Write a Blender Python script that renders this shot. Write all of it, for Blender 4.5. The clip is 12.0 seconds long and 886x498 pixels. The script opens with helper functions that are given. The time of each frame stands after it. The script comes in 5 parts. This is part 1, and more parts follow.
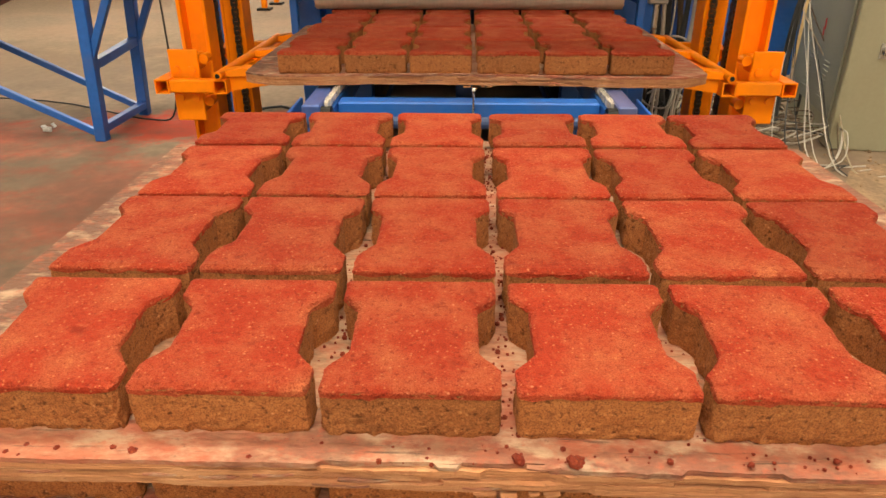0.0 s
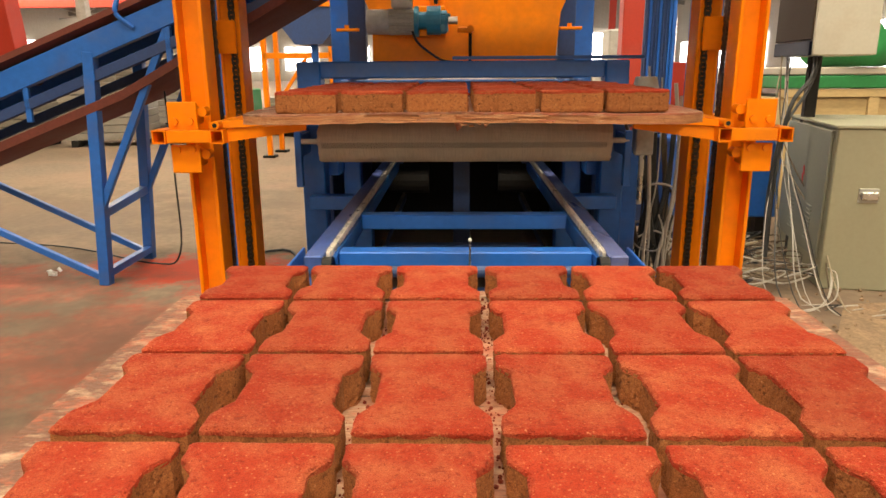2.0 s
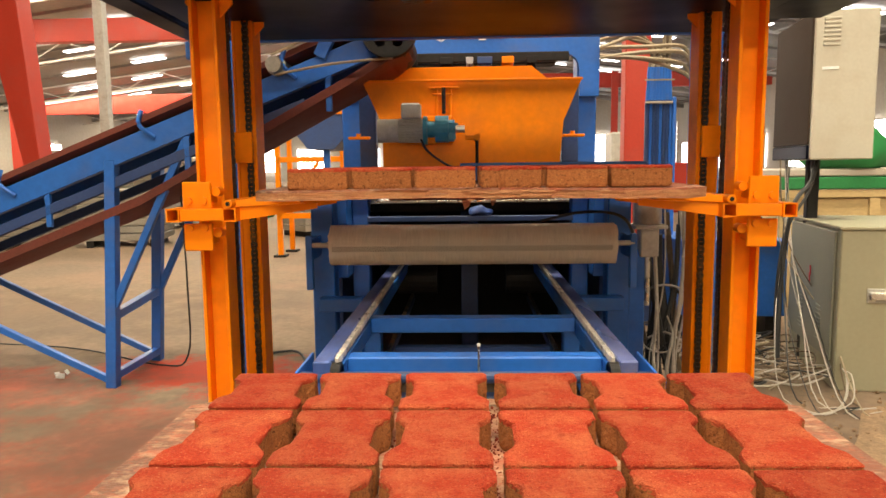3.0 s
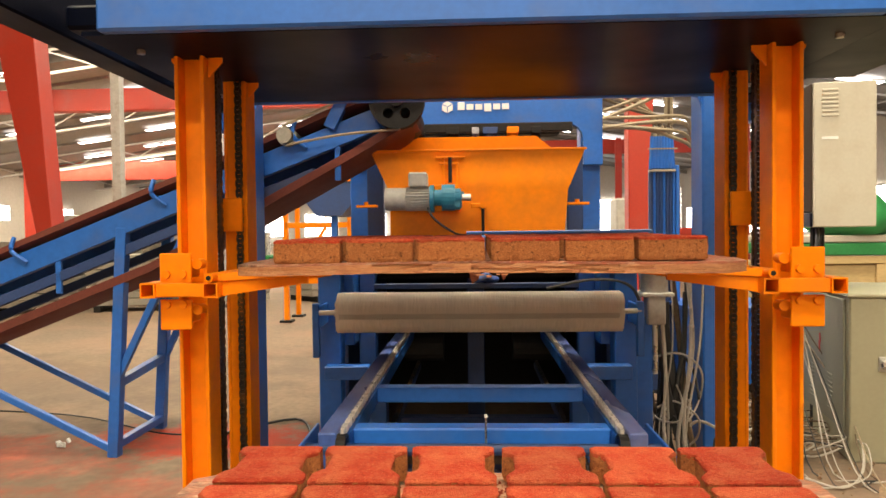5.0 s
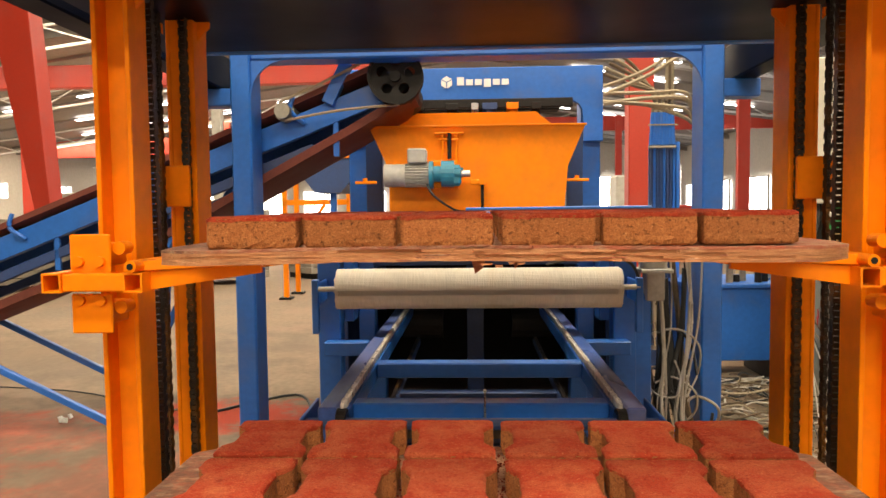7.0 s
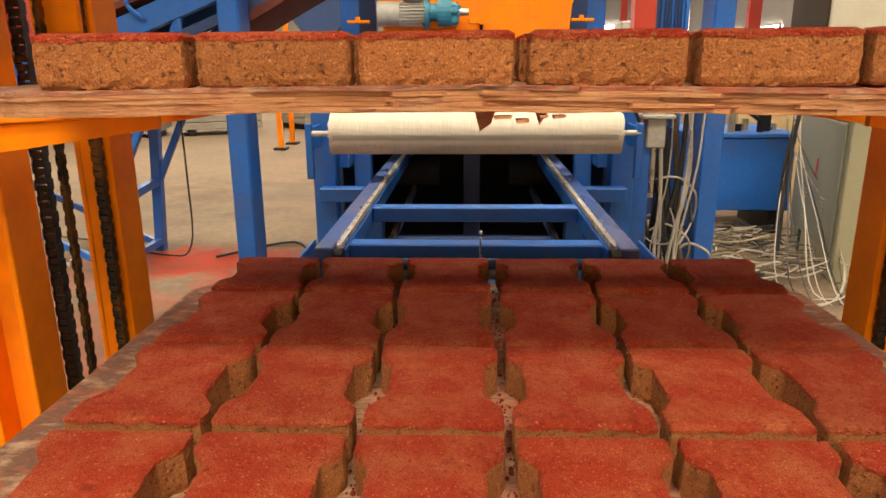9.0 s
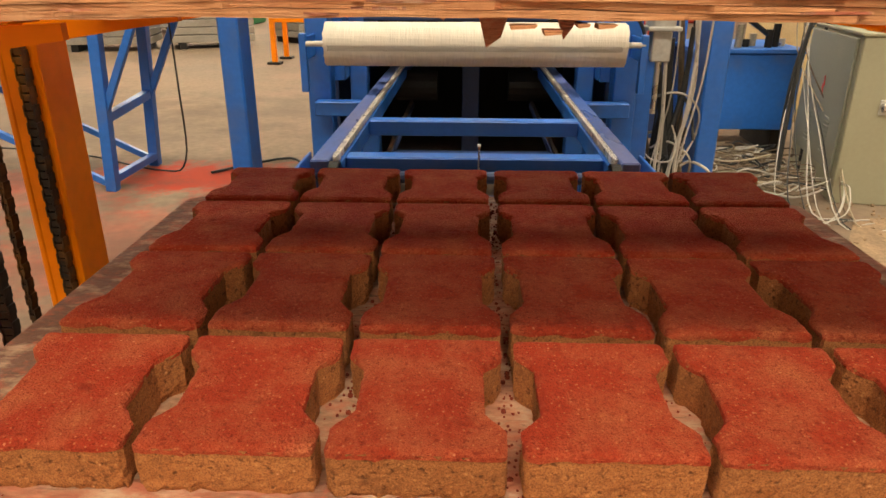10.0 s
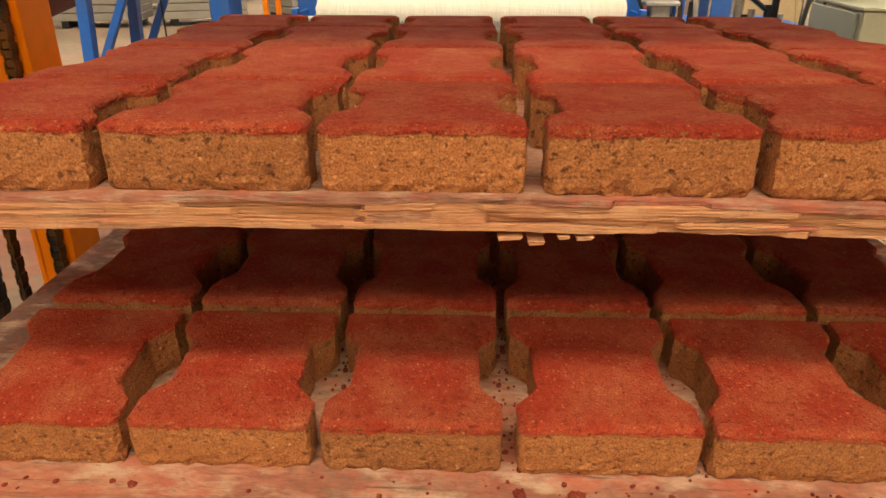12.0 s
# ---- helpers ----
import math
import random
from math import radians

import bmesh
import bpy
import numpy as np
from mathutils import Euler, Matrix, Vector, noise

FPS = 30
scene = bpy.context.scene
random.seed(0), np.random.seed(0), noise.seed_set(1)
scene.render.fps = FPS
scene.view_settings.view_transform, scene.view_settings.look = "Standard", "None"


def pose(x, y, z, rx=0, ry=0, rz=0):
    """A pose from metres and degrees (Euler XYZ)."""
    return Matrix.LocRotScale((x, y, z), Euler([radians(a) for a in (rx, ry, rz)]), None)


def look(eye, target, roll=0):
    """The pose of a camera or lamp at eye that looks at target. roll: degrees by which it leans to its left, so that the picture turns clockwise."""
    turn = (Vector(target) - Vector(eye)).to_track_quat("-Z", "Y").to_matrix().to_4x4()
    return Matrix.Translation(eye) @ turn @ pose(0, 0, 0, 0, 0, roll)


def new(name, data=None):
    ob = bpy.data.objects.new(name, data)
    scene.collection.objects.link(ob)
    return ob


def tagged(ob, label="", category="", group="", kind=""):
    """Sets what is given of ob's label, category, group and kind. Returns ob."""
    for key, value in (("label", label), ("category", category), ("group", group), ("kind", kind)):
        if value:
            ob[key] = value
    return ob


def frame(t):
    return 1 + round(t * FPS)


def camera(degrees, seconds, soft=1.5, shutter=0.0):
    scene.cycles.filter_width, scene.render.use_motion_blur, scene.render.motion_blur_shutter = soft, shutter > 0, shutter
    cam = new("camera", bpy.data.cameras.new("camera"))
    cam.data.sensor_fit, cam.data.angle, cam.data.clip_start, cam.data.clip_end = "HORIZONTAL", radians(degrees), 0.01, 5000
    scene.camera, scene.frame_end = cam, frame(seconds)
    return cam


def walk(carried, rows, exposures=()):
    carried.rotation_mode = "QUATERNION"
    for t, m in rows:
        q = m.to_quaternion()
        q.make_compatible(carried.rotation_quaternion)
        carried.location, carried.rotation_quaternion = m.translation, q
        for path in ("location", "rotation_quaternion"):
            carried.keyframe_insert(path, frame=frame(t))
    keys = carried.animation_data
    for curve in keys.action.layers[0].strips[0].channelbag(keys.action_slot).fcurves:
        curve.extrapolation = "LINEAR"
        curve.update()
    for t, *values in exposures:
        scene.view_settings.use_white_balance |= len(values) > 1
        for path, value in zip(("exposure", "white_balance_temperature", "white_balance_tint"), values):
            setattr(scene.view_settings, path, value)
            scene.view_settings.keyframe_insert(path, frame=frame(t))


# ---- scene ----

# ---- camera ----
cam = camera(65.71, 12.0, soft=1.55)
walk(cam, [
    (0, pose(-0.0101, 0.2362, 1.0500, 64.01, 0.05, 1.63)),
    (0.5, pose(-0.0095, 0.2361, 1.0506, 64.18, 0.20, 1.51)),
    (1, pose(-0.0090, 0.2330, 1.0603, 66.93, 0.33, 1.44)),
    (1.5, pose(-0.0085, 0.2277, 1.0743, 70.95, 0.44, 1.40)),
    (2, pose(-0.0083, 0.2210, 1.0888, 75.26, 0.37, 1.38)),
    (2.5, pose(-0.0078, 0.2138, 1.1018, 79.26, 0.58, 1.46)),
    (3, pose(-0.0090, 0.2055, 1.1144, 83.34, 0.67, 2.01)),
    (3.5, pose(-0.0095, 0.1979, 1.1245, 86.72, 0.72, 2.36)),
    (3.7, pose(-0.0095, 0.1947, 1.1283, 88.06, 0.71, 2.42)),
    (4.2, pose(-0.0098, 0.1929, 1.1305, 88.83, 0.67, 2.52)),
    (5.5, pose(-0.0099, 0.1934, 1.1299, 88.61, 0.66, 2.53)),
    (6, pose(-0.0100, 0.1936, 1.1297, 88.54, 0.66, 2.56)),
    (6.5, pose(-0.0099, 0.1950, 1.1280, 87.96, 0.70, 2.53)),
    (6.7, pose(-0.0098, 0.1957, 1.1271, 87.65, 0.70, 2.51)),
    (8.3, pose(-0.0102, 0.2135, 1.1021, 79.37, 0.63, 2.22)),
    (8.5, pose(-0.0102, 0.2161, 1.0977, 77.99, 0.62, 2.18)),
    (9, pose(-0.0110, 0.2219, 1.0869, 74.68, 0.37, 2.20)),
    (9.5, pose(-0.0114, 0.2271, 1.0756, 71.35, 0.15, 2.14)),
    (10, pose(-0.0118, 0.2315, 1.0644, 68.08, -0.09, 2.12)),
    (10.5, pose(-0.0111, 0.2338, 1.0578, 66.23, -0.09, 1.89)),
    (11, pose(-0.0109, 0.2337, 1.0582, 66.34, -0.19, 1.81)),
    (11.5, pose(-0.0109, 0.2337, 1.0582, 66.34, -0.19, 1.81)),
    (12, pose(-0.0107, 0.2337, 1.0581, 66.31, -0.11, 1.77)),
], exposures=[(0.0, -1.0), (1.5, -0.93), (3.5, -0.78), (7.0, -0.80), (9.5, -0.84), (10.6, -0.97), (11.4, -0.92), (12.0, -0.90)])

# ---- light: daylight through skylights of a large hall ----
world = bpy.data.worlds.new("hall_daylight")
scene.world = world
world.use_nodes = True
wn = world.node_tree
sky = wn.nodes.new("ShaderNodeTexSky")
sky.sky_type = 'NISHITA'
sky.sun_disc = False
sky.sun_elevation, sky.sun_rotation = radians(50), radians(200)
wn.nodes["Background"].inputs["Strength"].default_value = 0.15
wn.links.new(sky.outputs[0], wn.nodes["Background"].inputs["Color"])


def area_light(name, m, sx, sy, power, color=(1.0, 0.875, 0.65)):
    d = bpy.data.lights.new(name, 'AREA')
    d.shape, d.size, d.size_y, d.energy, d.color = 'RECTANGLE', sx, sy, power, color
    ob = new(name, d)
    ob.matrix_world = m
    return ob


ROOF, SLOPE = 9.5, 0.13
# ridge skylights over the work area, then strips down the left slope further back
for y, power in ((-9.0, 3100), (-3.0, 2200), (3.0, 2500), (10.0, 1900)):
    area_light("ridge_skylight", pose(0, y, ROOF - 0.9), 12, 1.5, power)
FAR_STRIPS = (20.0, 27.0, 35.0, 44.0, 57.0)
for y in FAR_STRIPS:
    area_light("skylight_strip", pose(-15, y, ROOF - SLOPE * 15 - 0.2, 0, -math.degrees(math.atan(SLOPE)), 0), 26, 1.6, 5500)
# unseen fill lamp added behind the camera, inside the closed wall, for low frontal light
area_light("doorway_glow", look((0.5, -13.8, 3.2), (0.5, 0, 1.2)), 9, 5, 650)

# ---- materials ----


def material(name, color, rough=0.6, metal=0.0, var=0.15, scale=6.0, fine=60.0, bump=0.1, stain=None, stain_amount=0.4, stain_scale=2.0, coat=0.0, spec=0.5, stretch=(1, 1, 1)):
    m = bpy.data.materials.new(name)
    m.use_nodes = True
    nt = m.node_tree
    N, L = nt.nodes, nt.links
    b = N["Principled BSDF"]
    tc, info, mp = N.new("ShaderNodeTexCoord"), N.new("ShaderNodeObjectInfo"), N.new("ShaderNodeVectorMath")
    st = N.new("ShaderNodeVectorMath")
    st.operation = 'MULTIPLY'
    st.inputs[1].default_value = stretch
    L.new(tc.outputs["Object"], st.inputs[0])
    mul = N.new("ShaderNodeMath")
    mul.operation, mul.inputs[1].default_value = 'MULTIPLY', 37.0
    L.new(info.outputs["Random"], mul.inputs[0])
    mp.operation = 'ADD'
    L.new(st.outputs[0], mp.inputs[0])
    L.new(mul.outputs[0], mp.inputs[1])
    n1, n2 = N.new("ShaderNodeTexNoise"), N.new("ShaderNodeTexNoise")
    n1.inputs["Scale"].default_value, n1.inputs["Detail"].default_value = scale, 5
    n2.inputs["Scale"].default_value, n2.inputs["Detail"].default_value = fine, 4
    for n in (n1, n2):
        L.new(mp.outputs[0], n.inputs["Vector"])
    mix = N.new("ShaderNodeMath")
    mix.operation = 'ADD'
    L.new(n1.outputs[0], mix.inputs[0])
    L.new(n2.outputs[0], mix.inputs[1])
    ramp = N.new("ShaderNodeMapRange")
    ramp.inputs[1].default_value, ramp.inputs[2].default_value = 0.6, 1.4
    ramp.inputs[3].default_value, ramp.inputs[4].default_value = 1 - var, 1 + var
    L.new(mix.outputs[0], ramp.inputs[0])
    cm = N.new("ShaderNodeVectorMath")
    cm.operation = 'SCALE'
    cm.inputs[0].default_value = color
    L.new(ramp.outputs[0], cm.inputs["Scale"])
    out = cm.outputs[0]
    if stain:
        n3 = N.new("ShaderNodeTexNoise")
        n3.inputs["Scale"].default_value, n3.inputs["Detail"].default_value, n3.inputs["Roughness"].default_value = stain_scale, 8, 0.65
        L.new(mp.outputs[0], n3.inputs["Vector"])
        r3 = N.new("ShaderNodeMapRange")
        r3.inputs[1].default_value, r3.inputs[2].default_value, r3.inputs[4].default_value = 0.5, 0.68, stain_amount
        L.new(n3.outputs[0], r3.inputs[0])
        mc = N.new("ShaderNodeMix")
        mc.data_type = 'RGBA'
        mc.inputs[7].default_value = (*stain, 1)
        L.new(r3.outputs[0], mc.inputs[0])
        L.new(out, mc.inputs[6])
        out = mc.outputs[2]
    L.new(out, b.inputs["Base Color"])
    rr = N.new("ShaderNodeMapRange")
    rr.inputs[1].default_value, rr.inputs[2].default_value = 0.3, 0.7
    rr.inputs[3].default_value, rr.inputs[4].default_value = max(rough - 0.1, 0.03), min(rough + 0.1, 1)
    L.new(n1.outputs[0], rr.inputs[0])
    L.new(rr.outputs[0], b.inputs["Roughness"])
    b.inputs["Metallic"].default_value = metal
    b.inputs["Coat Weight"].default_value = coat
    b.inputs["Specular IOR Level"].default_value = spec
    bp = N.new("ShaderNodeBump")
    bp.inputs["Strength"].default_value, bp.inputs["Distance"].default_value = bump, 0.004
    L.new(mix.outputs[0], bp.inputs["Height"])
    L.new(bp.outputs[0], b.inputs["Normal"])
    return m


BLUE = material("blue_enamel", (0.016, 0.125, 0.50), 0.42, var=0.14, scale=3, fine=40, bump=0.03, stain=(0.10, 0.10, 0.13), stain_amount=0.35, stain_scale=5)
# dusty blue, darkened so that inner and lower parts carry their shade in colour
DARK_BLUE = material("shaded_dusty_dark_blue_enamel", (0.02, 0.05, 0.16), 0.5, var=0.2, scale=3, stain=(0.05, 0.04, 0.04), stain_amount=0.5)
# shade under the deck and rails is in this near-black; lower_strip borrows the navy
DECK = material("shaded_dark_navy_enamel", (0.002, 0.003, 0.009), 0.36, var=0.3, scale=2, bump=0.02, spec=0.05)
RAIL_BLUE = material("rubbed_blue_rail", (0.055, 0.105, 0.33), 0.35, metal=0.0, var=0.3, scale=4, stain=(0.25, 0.21, 0.25), stain_amount=0.6, stain_scale=3, stretch=(1, .3, 1))
ORANGE = material("orange_enamel", (0.90, 0.235, 0.001), 0.45, spec=0.15, var=0.1, scale=2.5, fine=30, bump=0.03, stain=(0.45, 0.16, 0.03), stain_amount=0.3, stain_scale=3)
RED = material("red_steel_primer", (0.42, 0.030, 0.012), 0.55, var=0.12, scale=1.2, stain=(0.35, 0.06, 0.04), stain_amount=0.4)


def concrete(name, color, light, dark, cell, pit, bump, mottling):
    """Granular concrete: sand grains of two shades, pits between coarse grains, and a broad mottling."""
    m = bpy.data.materials.new(name)
    m.use_nodes = True
    nt = m.node_tree
    N, L = nt.nodes, nt.links
    b = N["Principled BSDF"]
    tc, info, mul, add = N.new("ShaderNodeTexCoord"), N.new("ShaderNodeObjectInfo"), N.new("ShaderNodeMath"), N.new("ShaderNodeVectorMath")
    mul.operation, mul.inputs[1].default_value, add.operation = 'MULTIPLY', 41.0, 'ADD'
    L.new(info.outputs["Random"], mul.inputs[0])
    L.new(tc.outputs["Object"], add.inputs[0])
    L.new(mul.outputs[0], add.inputs[1])

    def tex(kind, scale, **kw):
        n = N.new(kind)
        n.inputs["Scale"].default_value = scale
        for k, v in kw.items():
            n.inputs[k].default_value = v
        L.new(add.outputs[0], n.inputs["Vector"])
        return n

    def ranged(sock, a, b_, lo, hi):
        r = N.new("ShaderNodeMapRange")
        for k, v in zip((1, 2, 3, 4), (a, b_, lo, hi)):
            r.inputs[k].default_value = v
        L.new(sock, r.inputs[0])
        return r.outputs[0]

    def mixed(fac, a, col):
        x = N.new("ShaderNodeMix")
        x.data_type = 'RGBA'
        L.new(fac, x.inputs[0])
        if isinstance(a, tuple):
            x.inputs[6].default_value = (*a, 1)
        else:
            L.new(a, x.inputs[6])
        x.inputs[7].default_value = (*col, 1)
        return x.outputs[2]
    broad = tex("ShaderNodeTexNoise", 16, Detail=6.0, Roughness=0.6)
    grain = tex("ShaderNodeTexNoise", cell * 2.2, Detail=3.0, Roughness=0.7)
    cells = tex("ShaderNodeTexVoronoi", cell)
    specks = tex("ShaderNodeTexVoronoi", cell * 0.45)
    pits = tex("ShaderNodeTexNoise", cell * 0.55, Detail=2.0)
    out = mixed(ranged(broad.outputs[0], 0.42, 0.7, 0.0, mottling), color, light)
    out = mixed(ranged(grain.outputs[0], 0.42, 0.66, 0.0, 0.75), out, dark)
    out = mixed(ranged(specks.outputs["Distance"], 0.10, 0.22, 0.7, 0.0), out, light)
    out = mixed(ranged(pits.outputs[0], 0.58, 0.72, 0.0, pit), out, dark)
    chips = tex("ShaderNodeTexVoronoi", 50)
    out = mixed(ranged(chips.outputs["Distance"], 0.03, 0.10, 0.6, 0.0), out, tuple(min(0.8, c * 1.35 + 0.05) for c in light))
    lumps = tex("ShaderNodeTexNoise", 120, Detail=3.0, Roughness=0.65)
    out = mixed(ranged(lumps.outputs[0], 0.54, 0.70, 0.0, 0.2), out, light)
    out = mixed(ranged(lumps.outputs[0], 0.46, 0.32, 0.0, 0.3), out, dark)
    blots = tex("ShaderNodeTexNoise", 38, Detail=4.0)
    out = mixed(ranged(blots.outputs[0], 0.63, 0.76, 0.0, 0.6), out, dark)
    hue = N.new("ShaderNodeHueSaturation")
    L.new(ranged(info.outputs["Random"], 0, 1, 0.86, 1.12), hue.inputs["Value"])
    L.new(out, hue.inputs["Color"])
    L.new(hue.outputs[0], b.inputs["Base Color"])
    b.inputs["Roughness"].default_value, b.inputs["Specular IOR Level"].default_value = 0.9, 0.2
    h = N.new("ShaderNodeMath")
    h.operation = 'SUBTRACT'
    L.new(grain.outputs[0], h.inputs[0])
    L.new(cells.outputs["Distance"], h.inputs[1])
    hl = N.new("ShaderNodeMath")
    hl.operation, hl.inputs[1].default_value = 'MULTIPLY_ADD', 0.6
    L.new(lumps.outputs[0], hl.inputs[0])
    L.new(h.outputs[0], hl.inputs[2])
    h2 = N.new("ShaderNodeMath")
    h2.operation = 'SUBTRACT'
    L.new(hl.outputs[0], h2.inputs[0])
    L.new(ranged(pits.outputs[0], 0.58, 0.75, 0.0, 1.5 * pit), h2.inputs[1])
    bp = N.new("ShaderNodeBump")
    bp.inputs["Strength"].default_value, bp.inputs["Distance"].default_value = bump, 0.003
    L.new(h2.outputs[0], bp.inputs["Height"])
    L.new(bp.outputs[0], b.inputs["Normal"])
    return m


FACE = concrete("red_pigmented_concrete", (0.44, 0.047, 0.0165), (0.61, 0.20, 0.08), (0.20, 0.015, 0.0065), 330, 0.6, 1.0, 0.65)
BODY = concrete("coarse_tan_concrete", (0.39, 0.140, 0.044), (0.50, 0.215, 0.078), (0.12, 0.040, 0.014), 260, 0.95, 0.5, 0.35)
CRUMB = concrete("damp_red_crumb", (0.20, 0.026, 0.013), (0.36, 0.08, 0.03), (0.09, 0.02, 0.012), 330, 0.4, 0.6, 0.5)
WOOD = material("weathered_pallet_wood", (0.36, 0.195, 0.115), 0.8, var=0.75, scale=14, fine=150, bump=0.9, stain=(0.33, 0.070, 0.038), stain_amount=0.8, stain_scale=7, stretch=(0.4, 1, 3))
WOOD_EDGE = material("frayed_plywood_edge", (0.46, 0.205, 0.090), 0.85, var=0.4, scale=7, fine=140, bump=0.8, stain=(0.27, 0.10, 0.05), stain_amount=0.6, stain_scale=14, stretch=(0.15, 1, 5))
FLOOR = material("dusty_concrete_floor", (0.215, 0.154, 0.106), 0.8, spec=0.2, var=0.26, scale=0.8, fine=22, bump=0.08, stain=(0.30, 0.19, 0.13), stain_amount=0.6, stain_scale=0.9)


def stain_floor(m, spots, color, grain=3.0):
    """Irregular stains round the given (x, y, radius x, radius y, amount)."""
    nt = m.node_tree
    N, L = nt.nodes, nt.links
    b = N["Principled BSDF"]
    base = b.inputs["Base Color"].links[0].from_socket
    tc, nz = N.new("ShaderNodeTexCoord"), N.new("ShaderNodeTexNoise")
    nz.inputs["Scale"].default_value, nz.inputs["Detail"].default_value, nz.inputs["Roughness"].default_value = grain, 9, 0.7
    L.new(tc.outputs["Object"], nz.inputs["Vector"])
    for x, y, rx, ry, amount in spots:
        a, d = N.new("ShaderNodeVectorMath"), N.new("ShaderNodeVectorMath")
        a.operation, d.operation = 'MULTIPLY_ADD', 'LENGTH'
        a.inputs[1].default_value, a.inputs[2].default_value = (1 / rx, 1 / ry, 0), (-x / rx, -y / ry, 0)
        L.new(tc.outputs["Object"], a.inputs[0])
        L.new(a.outputs[0], d.inputs[0])
        e = N.new("ShaderNodeMath")
        e.operation = 'SUBTRACT'
        L.new(nz.outputs[0], e.inputs[0])
        q = N.new("ShaderNodeMath")
        q.operation, q.inputs[1].default_value = 'MULTIPLY', 0.32
        L.new(d.outputs["Value"], q.inputs[0])
        L.new(q.outputs[0], e.inputs[1])
        r = N.new("ShaderNodeMapRange")
        r.inputs[1].default_value, r.inputs[2].default_value, r.inputs[4].default_value = 0.08, 0.36, amount
        L.new(e.outputs[0], r.inputs[0])
        mc = N.new("ShaderNodeMix")
        mc.data_type = 'RGBA'
        L.new(r.outputs[0], mc.inputs[0])
        L.new(base, mc.inputs[6])
        mc.inputs[7].default_value = (*color, 1)
        base = mc.outputs[2]
    L.new(base, b.inputs["Base Color"])


stain_floor(FLOOR, ((-1.48, 3.9, 0.6, 0.28, 1.3), (-2.7, 3.55, 0.9, 0.4, 0.6), (-1.5, 2.9, 0.4, 0.5, 0.4), (-2.5, 2.5, 0.5, 0.5, 0.5), (-1.9, 2.5, 0.7, 0.3, 0.3), (-2.8, 3.15, 0.7, 0.25, 0.45), (-1.25, 2.0, 0.3, 0.5, 0.25)), (0.48, 0.055, 0.022), 5.0)
stain_floor(FLOOR, ((1.6, 2.3, 0.9, 1.4, 0.6), (-1.9, 1.9, 0.5, 0.5, 0.5), (-2.3, 3.0, 1.5, 0.8, 0.5), (-3.3, 3.6, 1.4, 0.6, 0.4), (-1.6, 2.3, 0.7, 0.7, 0.35), (-3.6, 5.5, 2.2, 1.2, 0.45), (-1.2, 6.0, 1.3, 0.8, 0.3)), (0.10, 0.07, 0.05))
stain_floor(WOOD, ((-0.60, 0.45, 0.09, 0.6, 0.55), (0.60, 0.45, 0.09, 0.6, 0.5), (-0.3, -0.015, 0.3, 0.04, 0.5), (0.35, -0.01, 0.35, 0.04, 0.45), (0.0, 0.3, 0.08, 0.5, 0.3)), (0.36, 0.065, 0.03), 26.0)
stain_floor(WOOD, ((-0.62, 0.35, 0.09, 0.6, 0.8), (-0.1, -0.02, 0.2, 0.03, 0.45), (0.62, 0.6, 0.08, 0.3, 0.6), (0.2, -0.02, 0.12, 0.03, 0.45)), (0.10, 0.055, 0.036), 34.0)


def weather(m, blotch, pale, crack, amount, cracks=0.85):
    """Worn timber: red blotches, pale rubbed patches, and dark cracks along the grain."""
    nt = m.node_tree
    N, L = nt.nodes, nt.links
    b = N["Principled BSDF"]
    base = b.inputs["Base Color"].links[0].from_socket
    tc = N.new("ShaderNodeTexCoord")
    for col, scale, stretch, lo, hi, fac in ((pale, 30.0, (0.5, 1, 1), 0.50, 0.66, 0.8), (blotch, 22.0, (0.7, 1, 1), 0.52, 0.64, amount), (blotch, 75.0, (0.8, 1, 1), 0.57, 0.68, 0.6), (crack, 16.0, (0.6, 9, 9), 0.60, 0.68, cracks), (crack, 130.0, (0.7, 1, 1), 0.62, 0.72, 0.6)):
        st, nz, r, mc = N.new("ShaderNodeVectorMath"), N.new("ShaderNodeTexNoise"), N.new("ShaderNodeMapRange"), N.new("ShaderNodeMix")
        st.operation = 'MULTIPLY_ADD'
        st.inputs[1].default_value, st.inputs[2].default_value = stretch, (scale, lo * 31, fac * 17)
        nz.inputs["Scale"].default_value, nz.inputs["Detail"].default_value, nz.inputs["Roughness"].default_value = scale, 6, 0.65
        r.inputs[1].default_value, r.inputs[2].default_value, r.inputs[4].default_value = lo, hi, fac
        mc.data_type = 'RGBA'
        mc.inputs[7].default_value = (*col, 1)
        L.new(tc.outputs["Object"], st.inputs[0])
        L.new(st.outputs[0], nz.inputs["Vector"])
        L.new(nz.outputs[0], r.inputs[0])
        L.new(r.outputs[0], mc.inputs[0])
        L.new(base, mc.inputs[6])
        base = mc.outputs[2]
    L.new(base, b.inputs["Base Color"])


weather(WOOD, (0.40, 0.095, 0.045), (0.50, 0.34, 0.225), (0.09, 0.045, 0.028), 0.65)
weather(WOOD_EDGE, (0.36, 0.13, 0.06), (0.56, 0.29, 0.145), (0.10, 0.045, 0.022), 0.45, 0.5)
PIGMENT = material("spilt_red_pigment", (0.42, 0.09, 0.05), 0.9, var=0.2, scale=7)
STEEL = material("bare_steel", (0.55, 0.52, 0.48), 0.3, metal=0.9, var=0.15, scale=20)
CHAIN = material("greased_chain_steel", (0.03, 0.024, 0.02), 0.45, metal=0.4, var=0.4, scale=30, stain=(0.40, 0.17, 0.01), stain_amount=0.7, stain_scale=5)
RAIL_CHAIN = material("polished_chain_steel", (0.72, 0.67, 0.60), 0.35, metal=0.4, var=0.5, scale=40)
